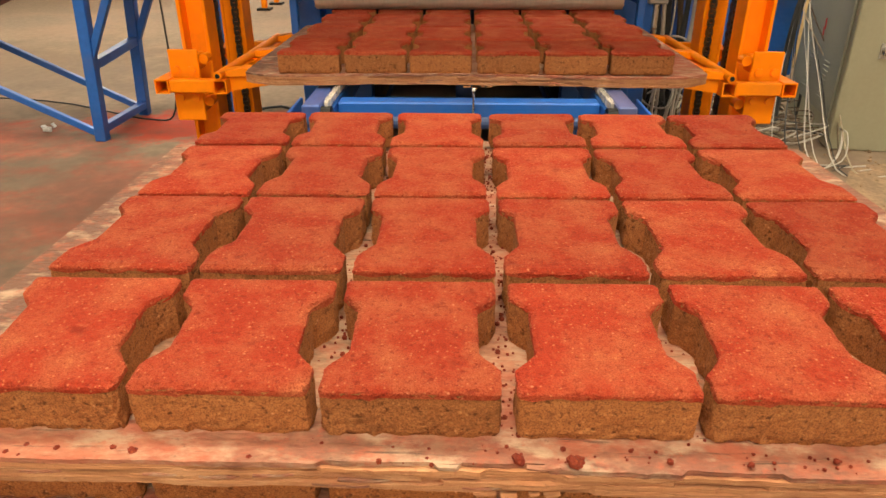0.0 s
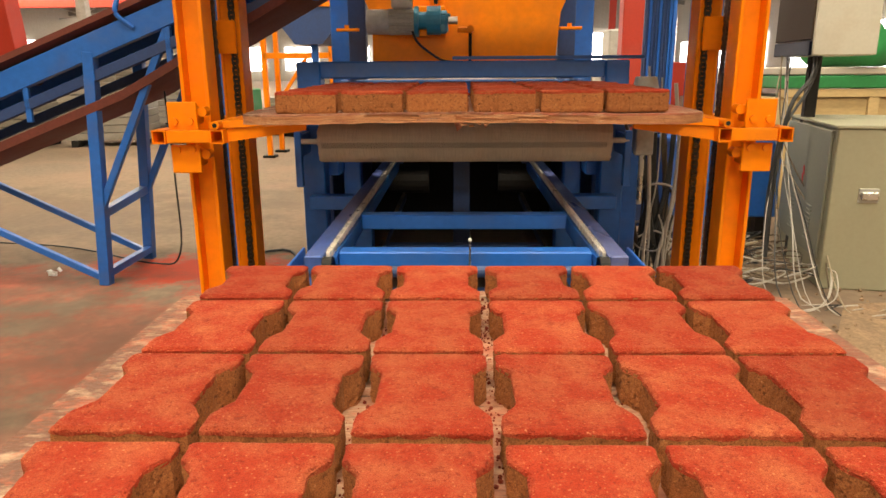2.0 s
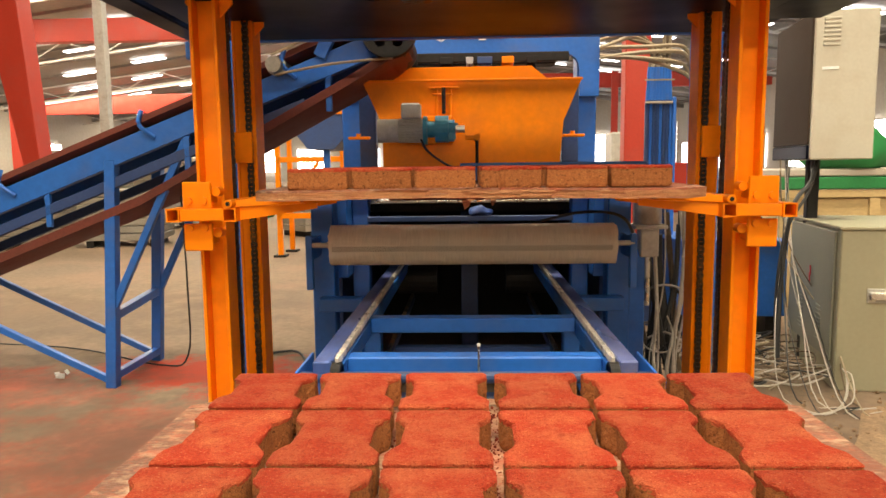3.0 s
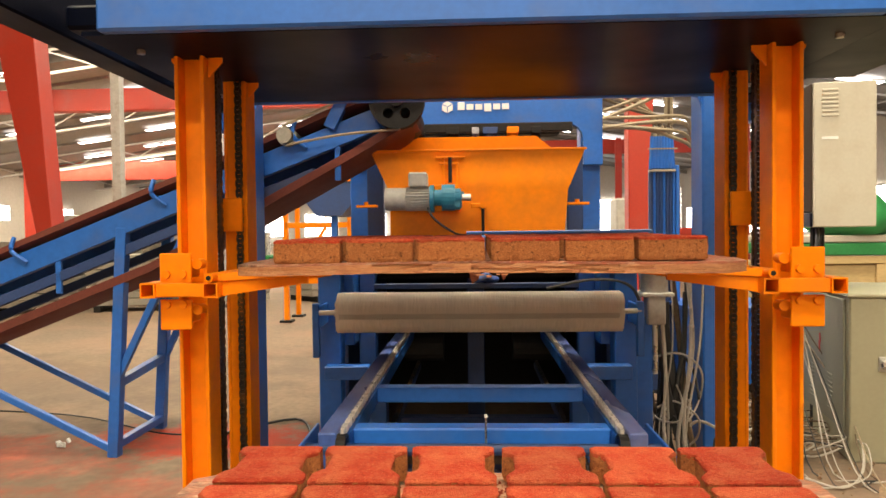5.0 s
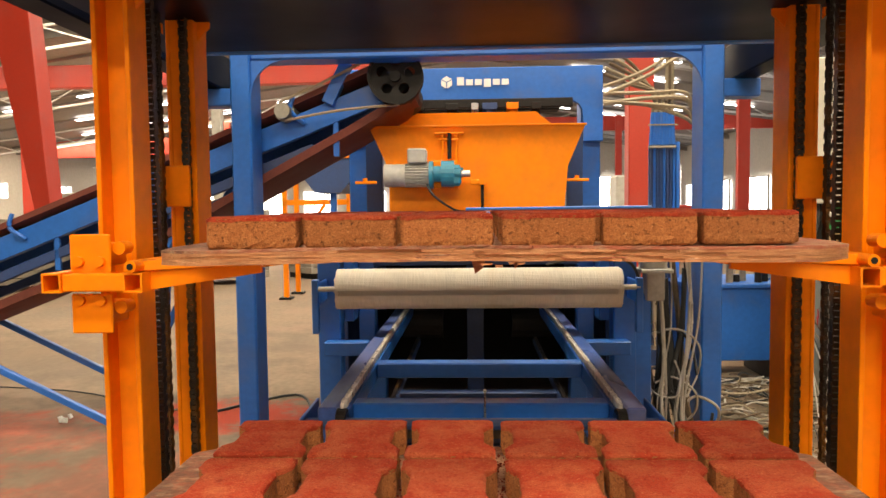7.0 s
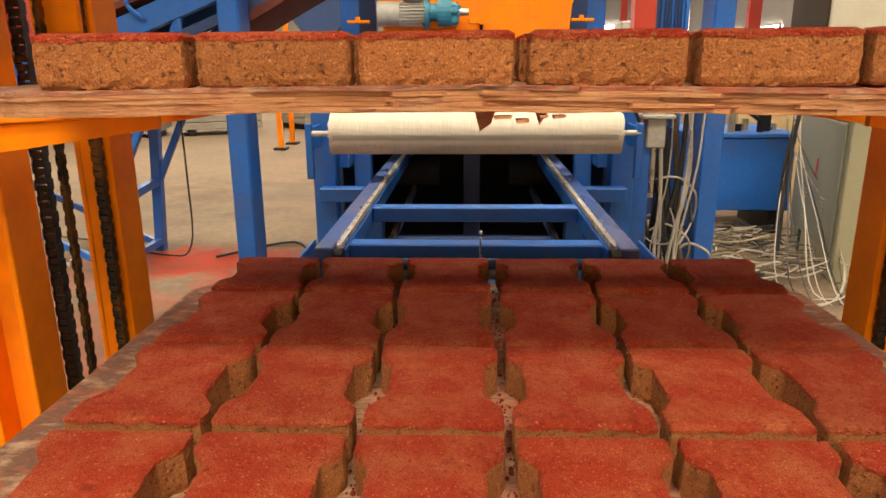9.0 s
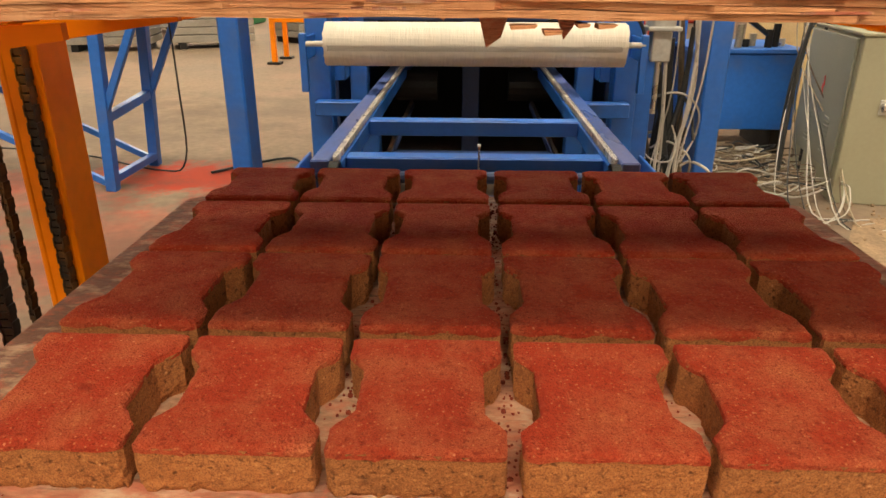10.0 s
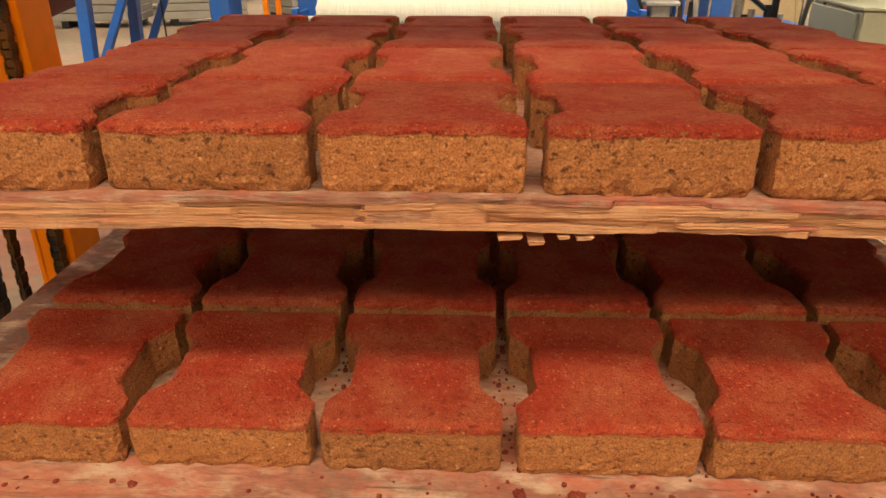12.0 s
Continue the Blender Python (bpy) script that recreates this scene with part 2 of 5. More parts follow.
BRISTLE = material("cream_brush_bristle", (0.59, 0.53, 0.45), 0.9, spec=0.08, var=0.16, scale=10, fine=160, bump=0.4, stain=(0.52, 0.40, 0.30), stain_amount=0.5, stain_scale=5, stretch=(1, 0.12, 0.12))
# dark iron parts; also the near-black standing for shade inside the block machine
DARK = material("dark_oily_iron_and_shade", (0.016, 0.014, 0.013), 0.6, var=0.4, scale=8, spec=0.2)
BELT = material("red_dusty_rubber_belt", (0.13, 0.028, 0.018), 0.8, var=0.25, scale=4, stain=(0.05, 0.02, 0.015), stain_amount=0.5)
GREY_PAINT = material("grey_motor_enamel", (0.46, 0.44, 0.40), 0.5, var=0.15, scale=12, stain=(0.25, 0.18, 0.12), stain_amount=0.4, stain_scale=9)
TEAL = material("teal_gearbox_enamel", (0.03, 0.22, 0.34), 0.4, var=0.15, scale=12)
CABINET = material("olive_grey_cabinet_enamel", (0.33, 0.31, 0.21), 0.5, var=0.06, scale=2, bump=0.02, stain=(0.28, 0.25, 0.17), stain_amount=0.3)
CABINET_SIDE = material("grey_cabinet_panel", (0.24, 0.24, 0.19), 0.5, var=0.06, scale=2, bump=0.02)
WHITE_CAB = material("scuffed_cream_enamel", (0.50, 0.47, 0.39), 0.5, var=0.07, scale=2, bump=0.02, stain=(0.40, 0.33, 0.24), stain_amount=0.4, stain_scale=4)
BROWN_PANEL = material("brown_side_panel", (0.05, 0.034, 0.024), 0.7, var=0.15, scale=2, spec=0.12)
CABLE_W = material("white_cable_sheath", (0.42, 0.38, 0.33), 0.5, var=0.15, scale=4)
CABLE_B = material("black_cable_sheath", (0.02, 0.02, 0.02), 0.5, var=0.2, scale=4)
CABLE_T = material("dusty_tan_hose", (0.30, 0.24, 0.16), 0.6, var=0.3, scale=4)
CABLE_D = material("brown_dusty_hose", (0.13, 0.09, 0.055), 0.7, var=0.3, scale=4)
WHITE = material("white_paint", (0.75, 0.75, 0.74), 0.5, var=0.06)
BOLT_RED = material("red_sign_paint", (0.5, 0.02, 0.02), 0.5, var=0.08)
WALL = material("cream_wall_sheet", (0.43, 0.385, 0.32), 0.7, var=0.12, scale=0.5, fine=6)
ROOFM = material("grey_roof_sheet", (0.22, 0.20, 0.18), 0.7, var=0.2, scale=0.4, fine=5)
CRATE = material("pale_plank_crate", (0.50, 0.36, 0.17), 0.7, var=0.2, scale=3, stretch=(0.3, 1, 1))
GREEN = material("green_tarpaulin", (0.02, 0.20, 0.055), 0.6, var=0.2, scale=3)
STACKED = material("grey_sheet_steel", (0.30, 0.27, 0.23), 0.5, metal=0.3, var=0.25, scale=3)
TRACK_DIRT = material("trodden_soil", (0.26, 0.17, 0.10), 0.95, var=0.4, scale=10, fine=80, bump=0.6, stain=(0.12, 0.07, 0.04), stain_amount=0.6, stain_scale=14)

glow = bpy.data.materials.new("daylit_pane")
glow.use_nodes = True
gb = glow.node_tree.nodes["Principled BSDF"]
gb.inputs["Base Color"].default_value = (0.8, 0.8, 0.8, 1)
gb.inputs["Emission Color"].default_value = (1.0, 0.97, 0.95, 1)
gb.inputs["Emission Strength"].default_value = 16.0

# ---- mesh helpers ----


def mesh_of(bm, name, mat, smooth=False):
    me = bpy.data.meshes.new(name)
    bmesh.ops.recalc_face_normals(bm, faces=bm.faces)
    bm.to_mesh(me)
    bm.free()
    me.materials.append(mat)
    if smooth:
        me.shade_smooth()
        me.set_sharp_from_angle(angle=radians(40))
    return me


def thing(name, label, category, m=None, group="", kind=""):
    ob = new(name)
    if m is not None:
        ob.matrix_basis = m
    return tagged(ob, label, category, group, kind)


def part(name, bm, mat, parent=None, label="", smooth=False):
    me = bm if isinstance(bm, bpy.types.Mesh) else mesh_of(bm, name, mat, smooth)
    ob = new(name, me)
    ob.parent = parent
    if label:
        tagged(ob, label)
    return ob


def solid(name, bm, mat, label, category, m=None, group="", kind="", smooth=False):
    ob = part(name, bm, mat, None, "", smooth)
    if m is not None:
        ob.matrix_basis = m
    return tagged(ob, label, category, group, kind)


def box(x0, x1, y0, y1, z0, z1, bevel=0.004, bm=None, m=None):
    b = bmesh.new()
    r = bmesh.ops.create_cube(b, size=1)
    for v in r["verts"]:
        v.co = ((x0 + x1) / 2 + v.co.x * (x1 - x0), (y0 + y1) / 2 + v.co.y * (y1 - y0), (z0 + z1) / 2 + v.co.z * (z1 - z0))
    if bevel:
        bmesh.ops.bevel(b, geom=b.edges[:], offset=min(bevel, 0.3 * min(x1 - x0, y1 - y0, z1 - z0)), segments=1, affect='EDGES')
    if m is not None:
        bmesh.ops.transform(b, matrix=m, verts=b.verts)
    return merged(bm, b)


def merged(bm, b):
    if bm is None:
        return b
    tmp = bpy.data.meshes.new("tmp")
    b.to_mesh(tmp)
    b.free()
    bm.from_mesh(tmp)
    bpy.data.meshes.remove(tmp)
    return bm


def rod(p, q, r, seg=12, bm=None, r2=None):
    """A round bar from p to q."""
    p, q = Vector(p), Vector(q)
    b = bmesh.new()
    d = q - p
    bmesh.ops.create_cone(b, cap_ends=True, segments=seg, radius1=r, radius2=r if r2 is None else r2, depth=d.length)
    bmesh.ops.transform(b, matrix=Matrix.Translation((p + q) / 2) @ d.to_track_quat('Z', 'Y').to_matrix().to_4x4(), verts=b.verts)
    return merged(bm, b)


def bar(p, q, w, h, bm=None, bevel=0.003):
    """A square bar from p to q, w wide sideways and h high."""
    p, q = Vector(p), Vector(q)
    d = q - p
    m = Matrix.Translation((p + q) / 2) @ d.to_track_quat('Y', 'Z').to_matrix().to_4x4()
    return box(-w / 2, w / 2, -d.length / 2, d.length / 2, -h / 2, h / 2, bevel, bm, m)


def prism(points, y0, y1, bm=None, axis='y', bevel=0.0):
    """A flat outline of (x, z) carried from y0 to y1 (axis 'z': outline of (x, y) from z0 to z1; 'x': outline of (y, z))."""
    b = bmesh.new()

    def at(u, v, w):
        return {'y': (u, w, v), 'z': (u, v, w), 'x': (w, u, v)}[axis]
    lo = [b.verts.new(at(u, v, y0)) for u, v in points]
    hi = [b.verts.new(at(u, v, y1)) for u, v in points]
    b.faces.new(lo)
    b.faces.new(hi[::-1])
    for i in range(len(lo)):
        j = (i + 1) % len(lo)
        b.faces.new((lo[i], lo[j], hi[j], hi[i]))
    if bevel:
        bmesh.ops.bevel(b, geom=b.edges[:], offset=bevel, segments=1, affect='EDGES')
    return merged(bm, b)


def tube(name, points, r, mat, parent=None, label="", category="", group=""):
    """A bent cable or hose through the points."""
    pts = [Vector(p) for p in points]
    fine = []
    for i in range(len(pts) - 1):
        a, b_, c, d = pts[max(i - 1, 0)], pts[i], pts[i + 1], pts[min(i + 2, len(pts) - 1)]
        for k in range(5):
            t = k / 5
            fine.append(0.5 * ((2 * b_) + (c - a) * t + (2 * a - 5 * b_ + 4 * c - d) * t * t + (3 * b_ - a - 3 * c + d) * t ** 3))
    fine.append(pts[-1])
    bm = bmesh.new()
    rings = []
    for i, p in enumerate(fine):
        d = fine[min(i + 1, len(fine) - 1)] - fine[max(i - 1, 0)]
        qm = d.to_track_quat('Z', 'Y').to_matrix()
        rings.append([bm.verts.new(p + qm @ Vector((r * math.cos(a), r * math.sin(a), 0))) for a in (0, 1.047, 2.094, 3.1416, 4.189, 5.236)])
    for a, b_ in zip(rings, rings[1:]):
        for k in range(6):
            bm.faces.new((a[k], a[(k + 1) % 6], b_[(k + 1) % 6], b_[k]))
    bm.faces.new(rings[0][::-1])
    bm.faces.new(rings[-1])
    ob = part(name, bm, mat, parent, "" if category else label, smooth=True)
    if category:
        tagged(ob, label, category, group)
    return ob


def chain_mesh(name, p, q, pitch, width, height, mat):
    """A roller chain from p to q: rollers between pairs of link plates."""
    p, q = Vector(p), Vector(q)
    d = q - p
    m = Matrix.Translation(p) @ d.to_track_quat('Y', 'Z').to_matrix().to_4x4()
    n = int(d.length / pitch)
    vs, fs = [], []

    def cell(x0, x1, y0, y1, z0, z1):
        k = len(vs)
        for x in (x0, x1):
            for y in (y0, y1):
                for z in (z0, z1):
                    vs.append(m @ Vector((x, y, z)))
        for f in ((0, 1, 3, 2), (4, 6, 7, 5), (0, 4, 5, 1), (2, 3, 7, 6), (0, 2, 6, 4), (1, 5, 7, 3)):
            fs.append([k + i for i in f])
    for i in range(n):
        y = i * pitch
        w = width / 2 if i % 2 else width / 2 - 0.0025
        cell(-w, -w + 0.002, y - pitch * 0.15, y + pitch * 1.15, -height / 2, height / 2)
        cell(w - 0.002, w, y - pitch * 0.15, y + pitch * 1.15, -height / 2, height / 2)
        cell(-w + 0.002, w - 0.002, y - pitch * 0.4, y + pitch * 0.4, -height * 0.4, height * 0.4)
    me = bpy.data.meshes.new(name)
    me.from_pydata(vs, [], fs)
    me.materials.append(mat)
    return me


# ---- hall ----
solid("floor", box(-30, 20, -14, 70, -0.2, 0, 0), FLOOR, "dusty beige concrete floor of a factory hall", "floor", kind="structure")
bm = bmesh.new()
for side in (-1, 1):
    b = bmesh.new()
    x0, x1 = (-30, 0) if side < 0 else (0, 20)
    box(x0, x1, -14, 70, 0, 0.1, 0, b)
    for k in range(30):
        y = -12 + k * 2.8
        box(x0, x1, y - 0.03, y + 0.03, -0.12, 0, 0, b)
    for k in range(8):
        y = -8 + k * 10.5
        box(x0, x1, y - 0.1, y + 0.1, -0.45, -0.12, 0, b)
    for v in b.verts:
        v.co.z += ROOF - SLOPE * abs(v.co.x)
    merged(bm, b)
solid("ceiling", bm, ROOFM, "grey sheet roof with steel purlins and skylight strips", "ceiling", kind="structure")
for nm, (x0, x1, y0, y1) in {"wall_west": (-30.3, -30, -14, 70), "wall_east": (20, 20.3, -14, 70), "wall_north": (-30.3, 20.3, 70, 70.3), "wall_south": (-30.3, 20.3, -14.3, -14)}.items():
    solid(nm, box(x0, x1, y0, y1, -0.2, ROOF + 0.1, 0), WALL, "cream sheet wall of the hall", "wall", kind="structure")

for k in range(9):
    for j in range(10):
        x, y = (-2.5 - 4.2 * j if j < 6 else 4.0 + 4.0 * (j - 6)) + (k % 3) * 1.1, 15.5 + 4.4 * k + 0.7 * (j % 2)
        pn = box(-0.9, 0.9, -0.2, 0.2, -0.02, 0.0, 0)
        solid("skylight_panel", pn, glow, "small daylit roof panel", "skylight", pose(x, y, ROOF - SLOPE * abs(x) - 0.16, 0, math.copysign(math.degrees(math.atan(SLOPE)), x), 0), "roof panels", "structure")


for k, y in enumerate((15.0, 22.0, 30.0, 39.0, 50.0)):
    girder = bmesh.new()
    n = 26
    xs = [-28 + 46 * i / n for i in range(n + 1)]
    top = [(x, y, ROOF - SLOPE * abs(x) - 0.5) for x in xs]
    low_ = [(x, y, z - 0.75) for x, _, z in top]
    for i in range(n):
        bar(top[i], top[i + 1], 0.08, 0.08, girder, 0)
        bar(low_[i], low_[i + 1], 0.09, 0.09, girder, 0)
        bar(low_[i] if i % 2 else top[i], top[i + 1] if i % 2 else low_[i + 1], 0.05, 0.05, girder, 0)
    solid("roof_girder", girder, GREY_PAINT, "grey steel lattice girder under the hall roof", "girder", None, "roof girders", "structure")


def wall_window(x, y, z, w, h, side):
    """A daylit window standing just inside a wall; side 'n' faces along y, 'w' along x."""
    t = thing("window", "tall daylit window in the hall wall", "window", pose(x, y, z, 0, 0, 0 if side == 'n' else 90), "hall windows", "structure")
    part("pane", box(-w / 2, w / 2, -0.02, 0.02, 0, h, 0), glow, t)
    fr = box(-w / 2 - 0.08, w / 2 + 0.08, -0.05, 0.05, -0.1, 0, 0)
    box(-w / 2 - 0.08, w / 2 + 0.08, -0.05, 0.05, h, h + 0.1, 0, fr)
    for k in range(4):
        xx = -w / 2 + k * w / 3
        box(xx - 0.04, xx + 0.04, -0.06, 0.06, 0, h, 0, fr)
    part("window_frame", fr, GREY_PAINT, t)


for k in range(7):
    wall_window(-26 + k * 5.2, 69.7, 1.0, 3.2, 2.2, 'n')
wall_window(14.0, 69.7, 0.8, 2.6, 3.5, 'n')
for k in range(8):
    wall_window(-29.8, 14 + k * 7.0, 2.3, 2.2, 0.9, 'w')
    wall_window(19.8, 14 + k * 7.0, 1.0, 3.6, 2.2, 'w')


def red_column(x0, x1, y, ztop_shift=0.0, lean=0.0, depth=0.22):
    """A red steel column whose side tapers to the foot."""
    w = x1 - x0
    t = thing("steel_column", "red-painted tapered steel hall column", "column", None, "hall columns")
    part("shaft", prism([(x0, 0), (x1, 0), (x1 - lean, 7.0), (x0 - ztop_shift, 7.0)], y, y + depth, bevel=0.01), RED, t)
    part("base_plate", box(x0 - 0.1, x1 + 0.1, y - 0.1, y + 0.6, 0, 0.04), RED, t)


red_column(-7.51, -7.35, 12.0, 1.31, 0.51, 0.4)
red_column(1.74, 2.02, 8.0)
for x in (-16.0, 9.0):
    red_column(x, x + 0.4, 24.0)
    red_column(x, x + 0.4, 44.0)
for x0, x1, y, z, h in ((-29, -2, 24.5, 5.7, 0.8), (-29, -1, 44.5, 4.9, 1.2), (0, 19, 44.5, 6.1, 0.9)):
    solid("crane_beam", box(x0, x1, y, y + 0.4, z, z + h, 0.02), RED, "red-painted steel beam across the hall", "beam", group="hall beams")
for x in (-6.88, -4.9):
    solid("steel_pole", box(x, x + 0.18, 13, 13.18, 0, 8.2, 0.01), GREY_PAINT, "slender grey steel pole in the hall", "pole", group="hall poles")

bm = bmesh.new()
for k in range(1500):
    x, y, s = random.uniform(1.15, 4.2), random.uniform(1.2, 3.6), random.uniform(0.003, 0.014)
    if x - 1.15 < 0.35 * abs(math.sin(y * 3)):
        continue
    bmesh.ops.create_cube(bm, size=s, matrix=pose(x, y, s * 0.3, random.uniform(0, 90), random.uniform(0, 90), 0))
solid("gravel", bm, TRACK_DIRT, "loose soil and stone crumbs on the floor", "gravel", kind="stuff")
solid("soil_patch", prism([(2.95 + (1.7 + 0.25 * noise.noise((3 * math.cos(a), 3 * math.sin(a), 1.7))) * math.cos(a), 2.2 + (1.35 + 0.25 * noise.noise((4 * math.cos(a), 4 * math.sin(a), 5.1))) * math.sin(a)) for a in [2 * math.pi * k / 90 for k in range(90)]], 0.0, 0.006, axis='z'), TRACK_DIRT, "trodden brown soil on the floor", "ground", kind="structure")
bm = bmesh.new()
for k in range(7):
    a = random.uniform(0, 6.28)
    bmesh.ops.create_cube(bm, size=0.026, matrix=pose(-2.24 + 0.04 * math.cos(a), 3.82 + 0.04 * math.sin(a), 0.012, 20 * k, 0, 33 * k) @ Matrix.Diagonal((1, 1, 0.3, 1)))
solid("paper_scrap", bm, WHITE, "crumpled white scrap lying on the floor", "scrap")

# ---- pavers ----
ROWS_Y = (0.735, 0.936, 1.180, 1.424, 1.625)
PITCH = 0.18


def outline(length, rng):
    """The I-shaped outline of a paver with its waist on both long sides, with crumbled edges."""
    h, w, n, l = length / 2, 0.0840, 0.0638, length
    right = [(w - 0.006, -h), (w - 0.0017, -h + 0.0017), (w, -h + 0.006), (w, -h + 0.18 * l), (n, -h + 0.31 * l), (n, -h + 0.70 * l), (w, -h + 0.82 * l), (w, h - 0.006), (w - 0.0017, h - 0.0017), (w - 0.006, h)]
    pts = right + [(-x, y) for x, y in right[::-1]]
    out = []
    for i, (x, y) in enumerate(pts):
        x2, y2 = pts[(i + 1) % len(pts)]
        d = math.hypot(x2 - x, y2 - y)
        k = max(1, int(d / 0.008))
        for j in range(k):
            s = j / k
            out.append((x + (x2 - x) * s + rng.uniform(-0.0007, 0.0007), y + (y2 - y) * s + rng.uniform(-0.0007, 0.0007)))
    return out


def paver_meshes(length, seed):
    rng = random.Random(seed)
    pts = outline(length, rng)

    def ring(bm, z, inset, rough, dz=0.0):
        out = []
        for x, y in pts:
            fx, fy = 1 - inset / 0.08, 1 - inset / (length / 2)
            out.append(bm.verts.new((x * fx + rng.uniform(-rough, rough), y * fy + rng.uniform(-rough, rough), z + rng.uniform(-dz, dz))))
        return out

    def skin(bm, rings):
        for a, b_ in zip(rings, rings[1:]):
            for i in range(len(a)):
                j = (i + 1) % len(a)
                bm.faces.new((a[i], a[j], b_[j], b_[i]))
        bm.faces.new(rings[0][::-1])
        bm.faces.new(rings[-1])
    body = bmesh.new()
    levels = ((0.0, 0.0040, 0.0026), (0.004, 0.0012, 0.0022), (0.010, 0.0, 0.0014), (0.017, 0.0, 0.0010), (0.025, 0.0, 0.0009), (0.033, 0.0, 0.0009), (0.041, 0.0, 0.0008), (0.0555, 0.0006, 0.0005))
    skin(body, [ring(body, z, inset, rough, 0.001 if 0 < z < 0.05 else 0.0) for z, inset, rough in levels])
    face = bmesh.new()
    low_edge = ring(face, 0.0525, -0.0003, 0.0005)
    for v in low_edge:
        v.co.z += 0.0045 * noise.noise((v.co.x * 34 + seed, v.co.y * 34, seed * 1.7)) - 0.001 + rng.uniform(-0.0012, 0.0012)
    skin(face, [low_edge, ring(face, 0.0558, 0.0, 0.0008, 0.0003), ring(face, 0.0572, 0.0010, 0.0005, 0.0003), ring(face, 0.0602, 0.0064, 0.0004)])
    return mesh_of(body, "paver_body", BODY), mesh_of(face, "paver_face", FACE)


PAVER = {(r, k): paver_meshes((ROWS_Y[r + 1] - ROWS_Y[r]) - 0.014, 10 * r + k) for r in range(4) for k in range(3)}
RNG = random.Random(5)


def paver(r, m, where):
    body, face = PAVER[r, RNG.randrange(3)]
    t = thing("paver", "fresh I-shaped paver with red top " + where, "paver", m, "fresh pavers " + where)
    part("body", body, BODY, t)
    part("face_layer", face, FACE, t, "red pigmented top layer")
    return t


def paver_layer(x0, y0, z, where, droop, tilt=0.0):
    """24 pavers in six columns and four rows; returns the things and their poses."""
    out = []
    for r in range(4):
        yc = (ROWS_Y[r] + ROWS_Y[r + 1]) / 2 - ROWS_Y[0]
        for c in range(6):
            xo = (c - 2.5) * PITCH + (0.002 if c >= 3 else -0.0015) + RNG.uniform(-0.0015, 0.0015)
            dz, rx = ((-0.009, 4.3) if r == 0 else (0.006, 2.0) if r == 3 else (0.0, 0.0)) if droop else (0.0, 0.0)
            m = pose(x0 + xo, y0 + yc, z + dz, rx + RNG.uniform(-0.3, 0.3), RNG.uniform(-0.3, 0.3), RNG.uniform(-0.5, 0.5))
            if tilt:
                m = Matrix.Translation((0, y0, z)) @ pose(0, 0, 0, tilt) @ Matrix.Translation((0, -y0, -z)) @ m
            out.append((paver(r, m, where), m))
    return out


